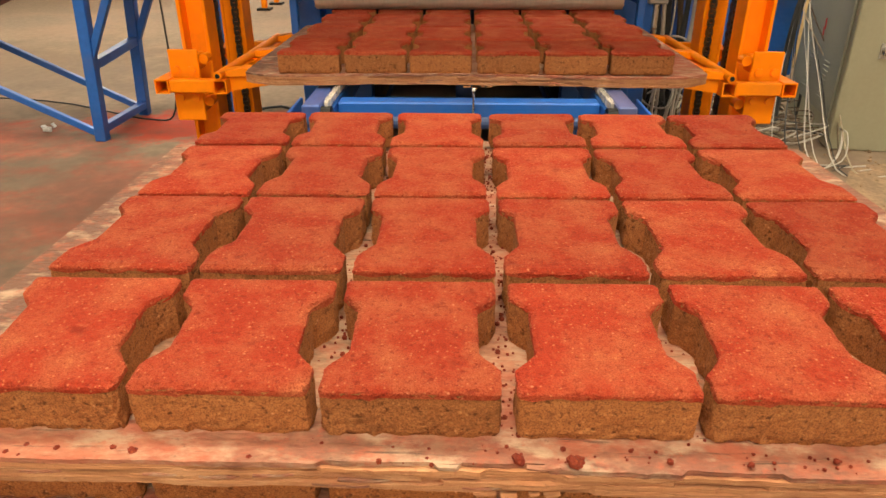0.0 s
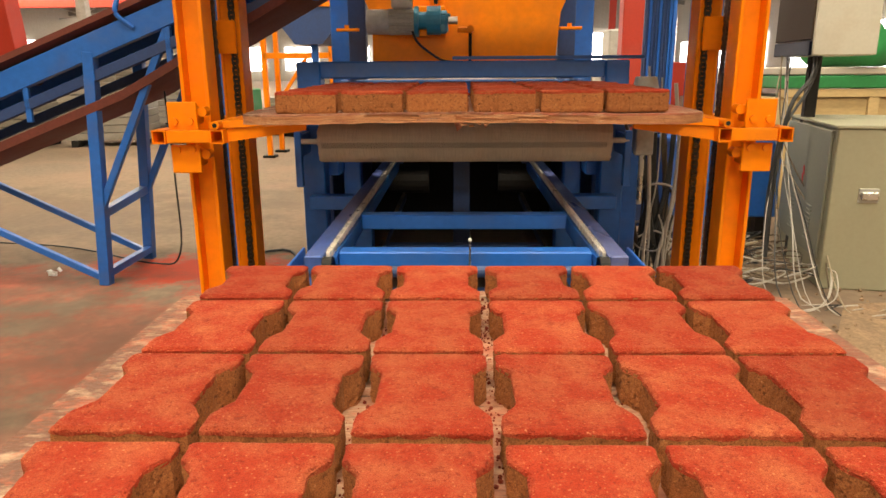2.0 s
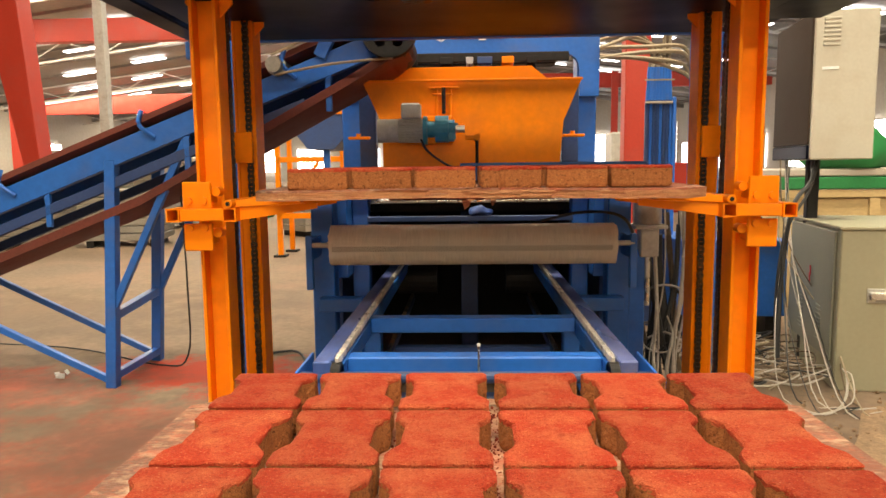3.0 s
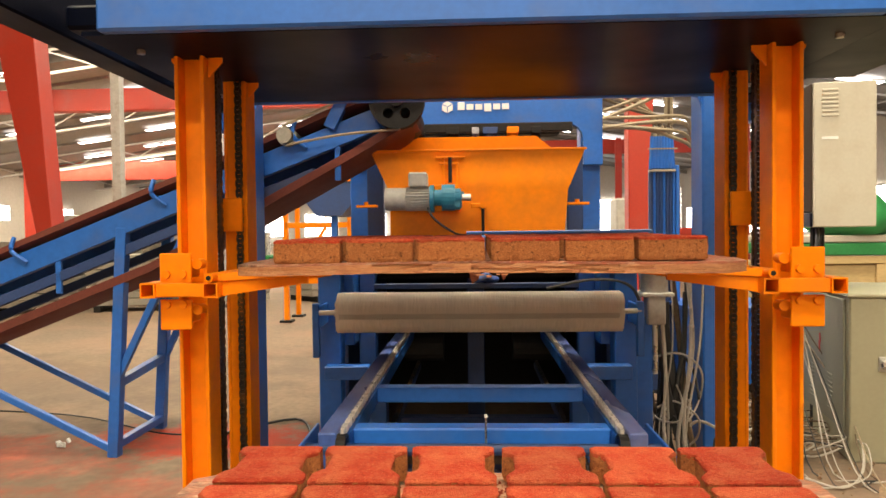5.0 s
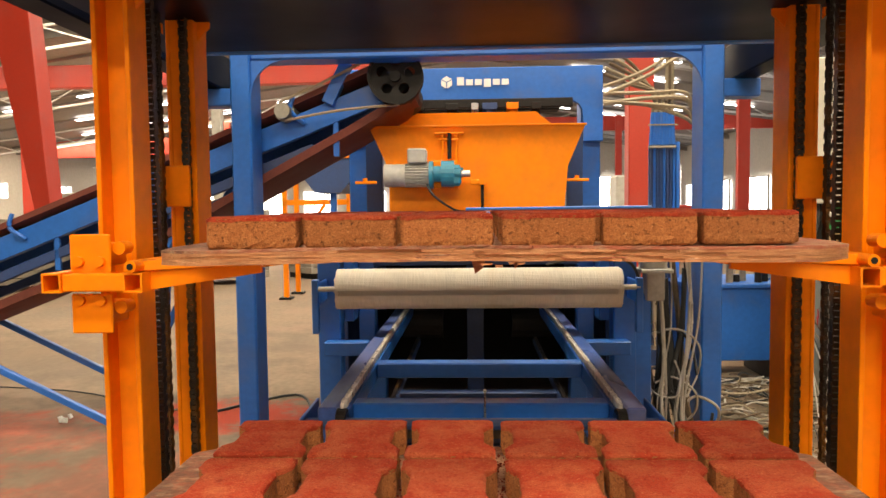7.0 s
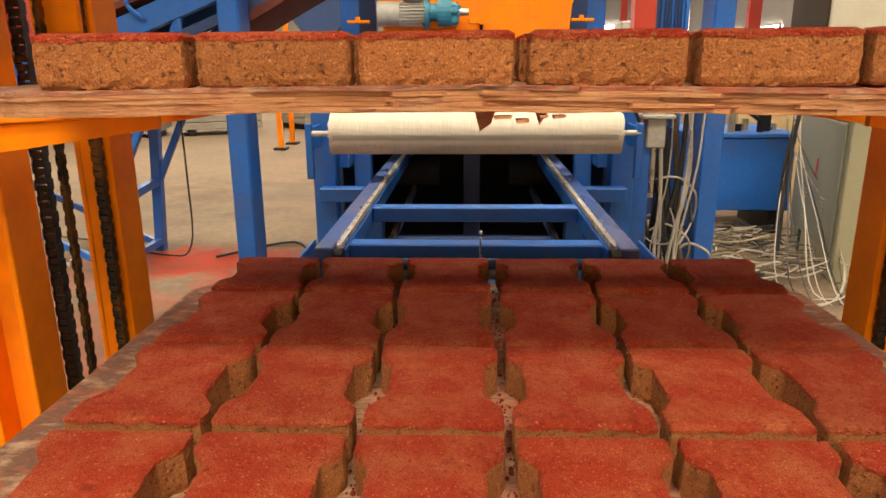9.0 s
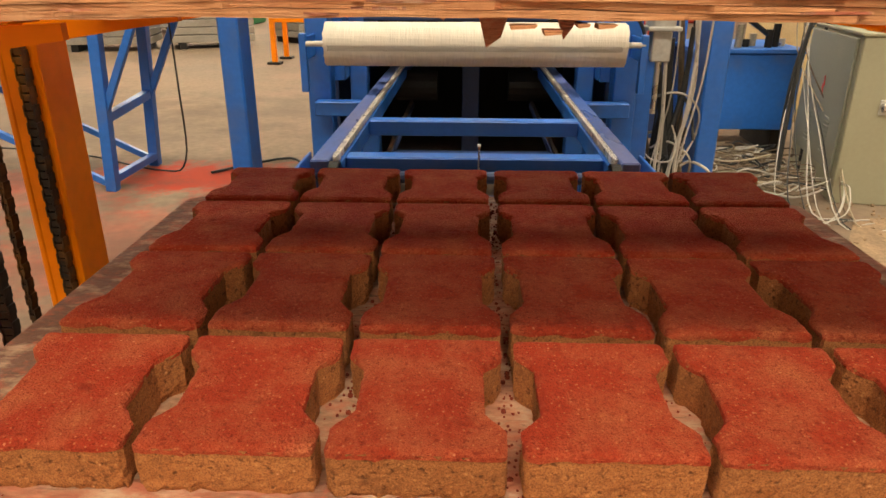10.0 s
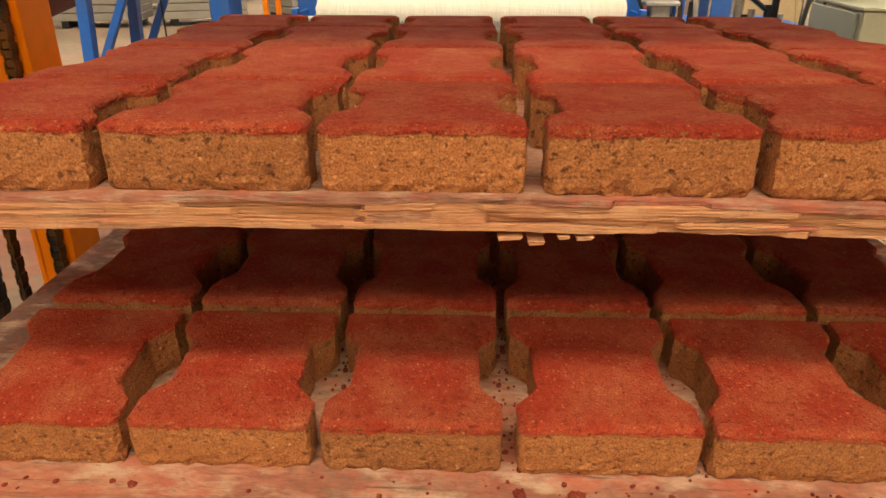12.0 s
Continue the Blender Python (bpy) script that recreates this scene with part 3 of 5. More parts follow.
def pallet_board(label, group, droop, m, seed, th=0.03, lip=0.03):
    """A worn plywood pallet: front edge at y = 0, top at z = 0, frayed plies and chipped corners."""
    rng = random.Random(seed)
    t = thing("pallet", label, "pallet", m, group)
    hw, depth = 0.64, 0.97
    nx, plies = 240, 5

    def sag(y):
        return -0.017 * max(0.0, 1 - (y + 0.03) / 0.22) ** 1.0 if droop else 0.0

    def split(x, k):
        """Height of the joint above ply k, which wanders along the edge."""
        if k in (0, plies):
            return -th * k / plies + (0.0012 * noise.noise((x * 21, k, seed)) if k == 0 else 0.0022 * noise.noise((x * 13, k, seed)))
        return -th * k / plies + 0.28 * th / plies * noise.noise((x * 11, k * 4.1, seed + 7))
    for p_ in range(plies):
        bm = bmesh.new()
        rows_ = []
        off = rng.uniform(-0.001, 0.001)
        broken, left = 0.0, 0
        for i in range(nx + 1):
            x = -hw + 2 * hw * i / nx
            wear = 0.3 + 0.9 * math.exp(-((x - 0.06) / 0.33) ** 2)
            corner = max(0.0, abs(x) - (hw - 0.10)) / 0.10
            if left <= 0:
                left = rng.randrange(4, 22)
                broken = rng.uniform(0.001, 0.007) if rng.random() < 0.42 * wear else 0.0
            left -= 1
            fray = off + broken * wear + 0.003 * noise.noise((x * 9, p_ * 3.1, seed)) + 0.003 * wear * abs(noise.noise((x * 33, p_ * 5.7, seed))) + rng.uniform(0, 0.0008) + 0.05 * corner ** 1.4
            gap = (0.0003 + 0.0016 * max(0.0, noise.noise((x * 7, p_ * 2.3, seed + 2))) * wear) if p_ < plies - 1 else 0.0
            ys = [-lip + fray, 0.10, 0.20, 0.5, depth - 0.05 - fray]
            sag_x = 0.0035 * math.sin(x * 5 + seed)
            rows_.append([(bm.verts.new((x, y, (split(x, p_) if k == 0 else -th * p_ / plies) + sag(y) + sag_x * (y < 0.1))), bm.verts.new((x, y, (split(x, p_ + 1) + gap if k == 0 else -th * (p_ + 1) / plies + 0.0004) + sag(y) + sag_x * (y < 0.1)))) for k, y in enumerate(ys)])
        for a, b_ in zip(rows_, rows_[1:]):
            for k in range(4):
                bm.faces.new((a[k][0], b_[k][0], b_[k + 1][0], a[k + 1][0]))
                bm.faces.new((a[k][1], a[k + 1][1], b_[k + 1][1], b_[k][1]))
            bm.faces.new((a[0][0], a[0][1], b_[0][1], b_[0][0]))
            bm.faces.new((a[4][0], b_[4][0], b_[4][1], a[4][1]))
        for e in (rows_[0], rows_[-1]):
            for k in range(4):
                bm.faces.new((e[k][0], e[k + 1][0], e[k + 1][1], e[k][1]))
        part("ply", bm, WOOD if p_ == 0 else WOOD_EDGE, t)
    for x, w, dz in ((-0.022, 0.024, -0.003), (0.001, 0.018, -0.010), (0.024, 0.012, -0.001), (0.040, 0.017, -0.002)):
        a = [rng.uniform(0.7, 1.0) for _ in range(4)]
        c = prism([(x - w / 2 * a[0], -th + dz * 0.5), (x + w / 2 * a[1], -th + dz * 0.5), (x + w / 2 * a[2] * 0.8, -th - 0.002 + dz * 0.6), (x - w / 2 * a[3] * 0.7, -th - 0.003 + dz * 0.6)], -lip - 0.001, 0.012)
        bmesh.ops.translate(c, verts=c.verts, vec=(0, 0, sag(0)))
        part("splinter", c, WOOD_EDGE, t)
    # loose flakes of veneer along the worn front edge
    for k in range(12 if not droop or seed == 3 else 0):
        x, ln, d = rng.uniform(-hw + 0.04, hw - 0.04), rng.uniform(0.012, 0.055), rng.uniform(0.006, 0.013)
        up = k % 4 == 0
        zt = sag(-lip + 0.004) + 0.0035 * math.sin(x * 5 + seed) + (0.0 if up else -th * rng.uniform(0.55, 0.95))
        y0, hgt = -lip - rng.uniform(0.0, 0.001), rng.uniform(0.0008, 0.0018)
        pts = [(x - ln / 2, y0 + rng.uniform(0, 0.003)), (x - ln * 0.1, y0), (x + ln * 0.3, y0 + rng.uniform(0, 0.002)), (x + ln / 2, y0 + 0.003), (x + ln * 0.45, y0 + d), (x - ln * 0.2, y0 + d * 0.8), (x - ln * 0.48, y0 + d * rng.uniform(0.7, 1.0))]
        c = bmesh.new()
        a_ = [c.verts.new((px_, py_, zt - 0.001)) for px_, py_ in pts]
        b2 = [c.verts.new((px_, py_, zt + hgt + rng.uniform(-0.0004, 0.0004))) for px_, py_ in pts]
        c.faces.new(a_[::-1])
        c.faces.new(b2)
        for i in range(7):
            c.faces.new((a_[i], a_[(i + 1) % 7], b2[(i + 1) % 7], b2[i]))
        part("flake", c, WOOD, t)
    if not droop:
        for x0, x1, z1 in ((-0.055, -0.016, -0.078), (0.035, 0.066, -0.068), (-0.105, -0.075, -0.048)):
            c = prism([(x0 - 0.012, -th), (x1 + 0.012, -th), (x1, -th - 0.014), (x1 - 0.008, z1 + 0.012), (x0 + 0.014, z1), (x0 + 0.004, -th - 0.012)], 0.30, 0.304)
            part("hanging_splinter", c, WOOD, t, "torn veneer hanging under the pallet")
    return t


STACK_X, TOP = 0.036, 0.678
for k in range(7):
    z = TOP - 0.06 - 0.09 * k
    if z - 0.03 < 0.05:
        break
    paver_layer(STACK_X, ROWS_Y[0], z, "stacked on a pallet", True)
    pallet_board("worn red-stained wooden pallet in the stack", "stacked pallets", True, pose(STACK_X, ROWS_Y[0], z), 3 + k)
    low = z - 0.03
# crumbs on the top pallet
bm = bmesh.new()
for k in range(900):
    c = RNG.choice((-2, -1, -1, 0, 0, 0, 1, 2))
    x = STACK_X + c * PITCH + RNG.gauss(0, 0.009) if RNG.random() < 0.85 else STACK_X + RNG.uniform(-0.6, 0.6)
    y = RNG.uniform(0.72, 1.6) if abs(x - STACK_X - round((x - STACK_X) / PITCH) * PITCH) < 0.03 else RNG.uniform(0.708, 0.732)
    s = RNG.uniform(0.0008, 0.0022) + 0.0015 * (RNG.random() < 0.15)
    zz = TOP - 0.06 - 0.017 * max(0.0, 1 - (y - ROWS_Y[0] + 0.03) / 0.22)
    bmesh.ops.create_icosphere(bm, subdivisions=1, radius=s, matrix=pose(x, y, zz + s * 0.4))
for x, y, s in ((0.045, 0.715, 0.006), (0.095, 0.712, 0.007), (0.10, 0.716, 0.005), (-0.33, 0.72, 0.004), (-0.31, 0.716, 0.005)):
    bmesh.ops.create_icosphere(bm, subdivisions=1, radius=s, matrix=pose(x, y, TOP - 0.077 + s * 0.5, 20, 40, 0) @ Matrix.Diagonal((1.5, 1, 0.7, 1)))
solid("concrete_crumbs", bm, CRUMB, "red concrete crumbs fallen on the wooden pallet", "crumbs", kind="stuff")
# stand under the stack
stand = thing("stack_stand", "low blue steel stand carrying the stacked pallets", "stand")
for x in (-0.45, 0.36, 0.52):
    part("beam", box(x - 0.05, x + 0.05, 0.75, 1.7, 0.0, low, 0.004), BLUE, stand)

# ---- carried load ----
LOAD_X, LOAD_Y, LOAD_Z = 0.03, 2.14, 0.661
TILT = 0.45  # the load leans a little towards its front edge
load = paver_layer(LOAD_X, LOAD_Y, LOAD_Z, "on the lifted pallet", False, TILT)
load_pallet = pallet_board("worn splintered wooden pallet lifted by the stacker", "lifted pallet", False, pose(LOAD_X, LOAD_Y, LOAD_Z, TILT), 21, 0.028, 0.006)
load.append((load_pallet, pose(LOAD_X, LOAD_Y, LOAD_Z, TILT)))

# ---- stacker: hanging carriage with four masts ----
stacker = thing("pallet_stacker", "blue and orange steel pallet stacker on overhead rails", "stacker")
S0 = 0.364


def channel(x0, x1, y, depth, z0, z1, web=0.55):
    bm = box(x0, x0 + 0.012, y, y + depth, z0, z1, 0.002)
    box(x1 - 0.012, x1, y, y + depth, z0, z1, 0.002, bm)
    yw = y + depth * web
    box(x0 + 0.012, x1 - 0.012, yw, yw + 0.012, z0, z1, 0, bm)
    return bm


UNDER = 1.672
for s in (-1, 1):
    xa, xb = sorted((s * 0.925, s * 0.835))
    part("mast", channel(xa, xb, 2.10 + S0, 0.09, 0.16, UNDER), ORANGE, stacker)
    xa, xb = sorted((s * 0.905, s * 0.825))
    part("mast", channel(xa, xb, 2.45 + S0, 0.10, 0.16, UNDER, 0.03), ORANGE, stacker)
    part("mast_foot", box(min(s * 0.91, s * 0.84), max(s * 0.91, s * 0.84), 2.195 + S0, 2.445 + S0, 0.18, 0.26, 0.004), ORANGE, stacker)
    part("spacer_plate", box(min(s * 0.93, s * 0.83), max(s * 0.93, s * 0.83), 2.405 + S0, 2.42 + S0, 1.145, 1.26, 0.003), ORANGE, stacker)
    for yy in (2.10, 2.45):
        g = prism([(s * 0.832, UNDER), (s * 0.79, UNDER), (s * 0.79, UNDER - 0.015), (s * 0.832, UNDER - 0.06)], yy + S0 + 0.03, yy + S0 + 0.04)
        part("gusset", g, ORANGE, stacker)
        part("gusset", prism([(s * 0.928, UNDER), (s * 0.945, UNDER), (s * 0.945, UNDER - 0.01), (s * 0.928, UNDER - 0.03)], yy + S0 + 0.03, yy + S0 + 0.04), ORANGE, stacker)
    for cx, cy, w in ((0.868, 2.27, 0.026), (0.895, 2.38, 0.012), (0.848, 2.436, 0.02)):
        part("lift_chain", chain_mesh("lift_chain", (s * cx, cy + S0, 0.2), (s * cx, cy + S0, UNDER), 0.016, w, 0.02, CHAIN), CHAIN, stacker)
    for yy in (1.98, 2.62):
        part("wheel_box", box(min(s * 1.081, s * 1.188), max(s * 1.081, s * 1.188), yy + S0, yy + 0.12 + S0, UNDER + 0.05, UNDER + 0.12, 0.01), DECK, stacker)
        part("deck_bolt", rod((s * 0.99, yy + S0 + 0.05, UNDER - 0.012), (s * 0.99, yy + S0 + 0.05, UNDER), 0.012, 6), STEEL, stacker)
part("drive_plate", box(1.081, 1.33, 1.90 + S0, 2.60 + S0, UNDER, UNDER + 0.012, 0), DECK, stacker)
# deck underside: coloured near black for the shade beneath it
part("deck_plate", box(-1.08, 1.08, 1.88 + S0, 2.84 + S0, UNDER, UNDER + 0.012, 0), DECK, stacker, "underside plate with its shade in the near-black colour")
part("front_beam", box(-1.02, 1.02, 1.84 + S0, 1.88 + S0, UNDER + 0.0, UNDER + 0.17, 0.008), BLUE, stacker)
part("rear_beam", box(-1.02, 1.02, 2.84 + S0, 2.88 + S0, UNDER - 0.005, UNDER + 0.14, 0.006), BLUE, stacker)

# lift fork, a part that rides up and down the masts
fork = new("lift_fork")
fork.parent = stacker
tagged(fork, "orange tubular lift fork")
FZ = -0.058


def square_tube(a, b_, y0, y1, nm):
    """Open square tube along y."""
    x0, x1 = sorted((a, b_))
    z0, z1, t = FZ - 0.042, FZ, 0.004
    bm = box(x0, x1, y0, y1, z0, z0 + t, 0)
    box(x0, x1, y0, y1, z1 - t, z1, 0, bm)
    box(x0, x0 + t, y0, y1, z0 + t, z1 - t, 0, bm)
    box(x1 - t, x1, y0, y1, z0 + t, z1 - t, 0, bm)
    box(x0 + t, x1 - t, y0 + 0.10, y0 + 0.102, z0 + t, z1 - t, 0, bm)
    part(nm, bm, ORANGE, fork)


for s in (-1, 1):
    square_tube(s * 0.965, s * 0.923, 1.94 + S0, 2.70 + S0, "outer_tube")
    square_tube(s * 0.787, s * 0.745, 1.94 + S0, 2.70 + S0, "inner_tube")
    for yy in (1.945, 2.66):
        part("cross_bar", box(min(s * 0.923, s * 0.787), max(s * 0.923, s * 0.787), yy + S0, yy + 0.036 + S0, FZ - 0.04, FZ - 0.002, 0.003), ORANGE, fork)
    for dz in (0.0, -0.132):
        pp = part("roller_plate", box(s * 0.885 - 0.046, s * 0.885 + 0.046, 1.99 + S0, 2.0 + S0, FZ + dz - 0.006, FZ + dz + 0.082, 0.004), ORANGE, fork)
        for bx in (-0.024, 0.024):
            bz = FZ + dz + (0.022 if dz == 0 else 0.068)
            part("bolt", rod((s * 0.885 + bx, 1.981 + S0, bz), (s * 0.885 + bx, 1.99 + S0, bz), 0.012, 8), ORANGE, pp)
        part("roller", rod((s * 0.83, 2.01 + S0, FZ + dz + 0.05), (s * 0.83, 2.05 + S0, FZ + dz + 0.05), 0.015, 14), ORANGE, fork)
        part("roller_arm", box(s * 0.885 - 0.03, s * 0.885 + 0.03, 2.0 + S0, 2.095 + S0, FZ + dz + 0.01, FZ + dz + 0.06, 0.003), ORANGE, fork)
    part("hinge_pipe", rod((s * 0.765, 1.93 + S0, FZ + 0.014), (s * 0.765, 2.68 + S0, FZ + 0.014), 0.013, 14), ORANGE, fork)
    part("pipe_bore", rod((s * 0.765, 1.928 + S0, FZ + 0.014), (s * 0.765, 1.932 + S0, FZ + 0.014), 0.007, 12), DARK, fork)
    for yy in (1.97, 2.30, 2.63):
        claw = prism([(s * 0.765, FZ + 0.001), (s * 0.765, FZ + 0.022), (s * 0.70, FZ + 0.029), (s * 0.55, FZ + 0.029), (s * 0.55, FZ + 0.012)], yy + S0, yy + S0 + 0.06, bevel=0.002)
        part("support_claw", claw, ORANGE, fork)
    for yy in (1.98, 2.3, 2.64):
        part("bracket", prism([(s * 0.745, FZ - 0.04), (s * 0.745, FZ + 0.0), (s * 0.50, FZ + 0.013), (s * 0.50, FZ - 0.005)], yy + S0, yy + S0 + 0.012), ORANGE, fork)

# ---- gantry: portal posts and overhead rails ----
gantry = thing("gantry", "blue steel gantry with square posts and overhead rails", "gantry")
for s in (-1, 1):
    part("post", box(min(s * 1.14, s * 1.045), max(s * 1.14, s * 1.045), 3.4, 3.57, 0, 2.1, 0.008), BLUE, gantry)
    n = 8
    arc = [(s * 1.045, 1.84)] + [(s * (1.045 - 0.17 * (1 - math.cos(a))), 1.68 + 0.16 * math.sin(a)) for a in [math.pi / 2 * k / n for k in range(n, -1, -1)]]
    part("corner_gusset", prism(arc, 3.42, 3.44), BLUE, gantry)
    # rails take the deck's near-black, shade included in the colour
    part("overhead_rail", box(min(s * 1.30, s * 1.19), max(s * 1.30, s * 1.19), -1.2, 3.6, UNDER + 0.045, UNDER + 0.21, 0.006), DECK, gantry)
    part("rail_bracket", box(min(s * 1.31, s * 1.14), max(s * 1.31, s * 1.14), 3.42, 3.52, UNDER - 0.04, UNDER + 0.043, 0.006), BLUE, gantry)
    part("rear_leg", box(min(s * 1.31, s * 1.18), max(s * 1.31, s * 1.18), -1.2, -1.06, 0, UNDER + 0.043, 0.006), BLUE, gantry)
part("portal_beam", box(-1.045, 1.045, 3.41, 3.55, 1.84, 2.1, 0.008), BLUE, gantry)

# ---- chain conveyor from the block machine ----
conv = thing("chain_conveyor", "blue steel chain conveyor with two polished chains", "conveyor")
for s, x in ((-1, -0.354), (1, 0.364)):
    part("side_rail", box(min(x + s * 0.013, x + s * 0.062), max(x + s * 0.013, x + s * 0.062), 1.93, 4.4, 0.53, 0.62, 0.004), RAIL_BLUE, conv)
    part("side_plate", box(min(x + s * 0.095, x + s * 0.103), max(x + s * 0.095, x + s * 0.103), 1.82, 2.1, 0.46, 0.60, 0.002), BLUE, conv)
    part("chain", chain_mesh("chain", (x, 1.95, 0.618), (x, 4.3, 0.618), 0.024, 0.015, 0.018, RAIL_CHAIN), RAIL_CHAIN, conv)
    part("chain_guide", box(x - 0.012, x + 0.012, 1.93, 4.4, 0.55, 0.603, 0.002), BLUE, conv)
    bm = rod((x - 0.012, 1.94, 0.575), (x + 0.012, 1.94, 0.575), 0.04, 18)
    part("sprocket", bm, DARK, conv)
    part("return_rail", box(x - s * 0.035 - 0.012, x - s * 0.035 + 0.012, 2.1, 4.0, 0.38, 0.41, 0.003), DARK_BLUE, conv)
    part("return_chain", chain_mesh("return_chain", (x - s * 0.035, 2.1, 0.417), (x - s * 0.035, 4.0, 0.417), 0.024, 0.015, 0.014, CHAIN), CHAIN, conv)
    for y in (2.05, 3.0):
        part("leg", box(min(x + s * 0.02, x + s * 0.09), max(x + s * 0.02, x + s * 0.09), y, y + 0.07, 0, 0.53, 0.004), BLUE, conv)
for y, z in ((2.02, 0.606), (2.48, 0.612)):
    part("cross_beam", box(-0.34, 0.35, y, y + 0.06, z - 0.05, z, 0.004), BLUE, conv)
# lower beams use the darker blue, with the shade under the chains in it
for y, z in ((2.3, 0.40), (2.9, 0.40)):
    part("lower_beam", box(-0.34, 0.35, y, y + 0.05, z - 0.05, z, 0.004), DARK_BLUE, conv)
part("drive_shaft", rod((-0.46, 1.94, 0.575), (0.47, 1.94, 0.575), 0.016, 12), DARK_BLUE, conv)
part("sensor_pin", rod((0.018, 1.99, 0.55), (0.018, 1.99, 0.645), 0.003, 8), STEEL, conv, "thin steel sensor pin")
part("pin_cap", rod((0.018, 1.99, 0.645), (0.018, 1.99, 0.652), 0.0045, 10), WHITE, conv)

# ---- exit frame with the cleaning brush ----
exitf = thing("exit_frame", "blue steel exit frame of the block machine", "frame")
for s in (-1, 1):
    part("column", box(min(s * 0.60, s * 0.70), max(s * 0.60, s * 0.70), 3.2, 3.3, 0, 1.12, 0.006), BLUE, exitf)
    part("inner_column", box(min(s * 0.48, s * 0.56), max(s * 0.48, s * 0.56), 3.45, 3.53, 0, 1.04, 0.006), BLUE, exitf)
    part("brush_bracket", box(min(s * 0.652, s * 0.68), max(s * 0.652, s * 0.68), 3.0, 3.03, 0.62, 0.845, 0.003), BLUE, exitf)
    part("bracket_arm", box(min(s * 0.656, s * 0.668), max(s * 0.656, s * 0.668), 3.03, 3.2, 0.74, 0.83, 0.003), BLUE, exitf)
    part("tie_bar", box(min(s * 0.47, s * 0.66), max(s * 0.47, s * 0.66), 3.12, 3.19, 0.50, 0.56, 0.004), BLUE, exitf)
    part("diagonal_plate", box(min(s * 0.56, s * 0.66), max(s * 0.56, s * 0.66), 3.32, 3.7, 0.62, 0.98, 0.004), BLUE, exitf)
part("hose_post", box(0.703, 0.775, 3.24, 3.31, 0, 0.74, 0.005), BLUE, exitf)
part("top_beam", box(-0.6, 0.6, 3.2, 3.3, 1.05, 1.12, 0.006), BLUE, exitf)
part("top_strip", box(-0.04, 0.76, 3.18, 3.2, 1.124, 1.138, 0.003), BLUE, exitf)
part("second_beam", box(-0.53, 0.53, 3.45, 3.52, 0.98, 1.04, 0.006), BLUE, exitf)
part("guard_plate", box(-0.47, 0.50, 3.55, 4.3, 0.95, 0.962, 0.002), STEEL, exitf)
part("dusty_tray", box(-0.40, 0.42, 3.6, 4.3, 0.963, 0.985, 0.003), PIGMENT, exitf, "red dusty tray")
brush = thing("cleaning_brush", "long cream roller brush on a steel axle", "brush", pose(0.008, 3.01, 0.806))
bm = bmesh.new()
nseg, nl = 56, 16
rings = []
for i in range(nl + 1):
    x = -0.577 + 1.154 * i / nl
    rings.append([bm.verts.new((x + (RNG.uniform(-0.006, 0.006) if i in (0, nl) else 0), (0.083 + RNG.uniform(-0.0004, 0.0004)) * math.cos(2 * math.pi * k / nseg), (0.083 + RNG.uniform(-0.0004, 0.0004)) * math.sin(2 * math.pi * k / nseg))) for k in range(nseg)])
for a, b_ in zip(rings, rings[1:]):
    for k in range(nseg):
        bm.faces.new((a[k], a[(k + 1) % nseg], b_[(k + 1) % nseg], b_[k]))
bm.faces.new(rings[0])
bm.faces.new(rings[-1][::-1])
part("bristles", bm, BRISTLE, brush)
part("axle", rod((-0.661, 0, 0), (0.661, 0, 0), 0.011, 12), GREY_PAINT, brush)
bm = bmesh.new()
for row, (ang, st) in enumerate(((181, 0.0), (186, 0.5), (191, 0.0))):
    for i in range(110):
        x = -0.56 + 1.12 * (i + st) / 110
        a = radians(ang)
        box(x - 0.0014, x + 0.0014, 0.0832 * math.cos(a) - 0.002, 0.0832 * math.cos(a) + 0.002, 0.0832 * math.sin(a) - 0.003, 0.0832 * math.sin(a) + 0.003, 0, bm)
part("tuft_line", bm, DARK, brush, "dark line of bristle tuft holes")
tagged(brush.children[-1], kind="stuff")

tube("arched_hose", [(0.30, 3.12, 0.89), (0.45, 3.1, 0.925), (0.58, 3.1, 0.925), (0.66, 3.12, 0.89), (0.70, 3.15, 0.82)], 0.007, CABLE_B, exitf)
rag = bmesh.new()
bmesh.ops.create_icosphere(rag, subdivisions=3, radius=0.045, matrix=pose(0.05, 3.42, 0.912) @ Matrix.Diagonal((1.3, 0.8, 0.4, 1)))
for v in rag.verts:
    v.co += v.normal * 0.03 * noise.noise(v.co * 22)
part("rag", rag, RAIL_BLUE, exitf, "pale blue crumpled rag", smooth=True)
part("rag_shelf", box(-0.48, 0.48, 3.40, 3.44, 0.87, 0.895, 0.003), DARK_BLUE, exitf)

# ---- block machine ----
machine = thing("block_machine", "tall blue block-making machine with a rounded portal", "machine")
for s in (-1, 1):
    part("column", box(min(s * 0.68, s * 0.80), max(s * 0.68, s * 0.80), 4.6, 4.78, 0, 2.0, 0.008), BLUE, machine)
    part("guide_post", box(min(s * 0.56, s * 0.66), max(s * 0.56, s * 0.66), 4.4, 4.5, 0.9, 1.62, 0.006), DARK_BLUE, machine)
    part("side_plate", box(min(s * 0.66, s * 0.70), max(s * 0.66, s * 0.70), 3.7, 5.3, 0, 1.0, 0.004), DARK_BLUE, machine)
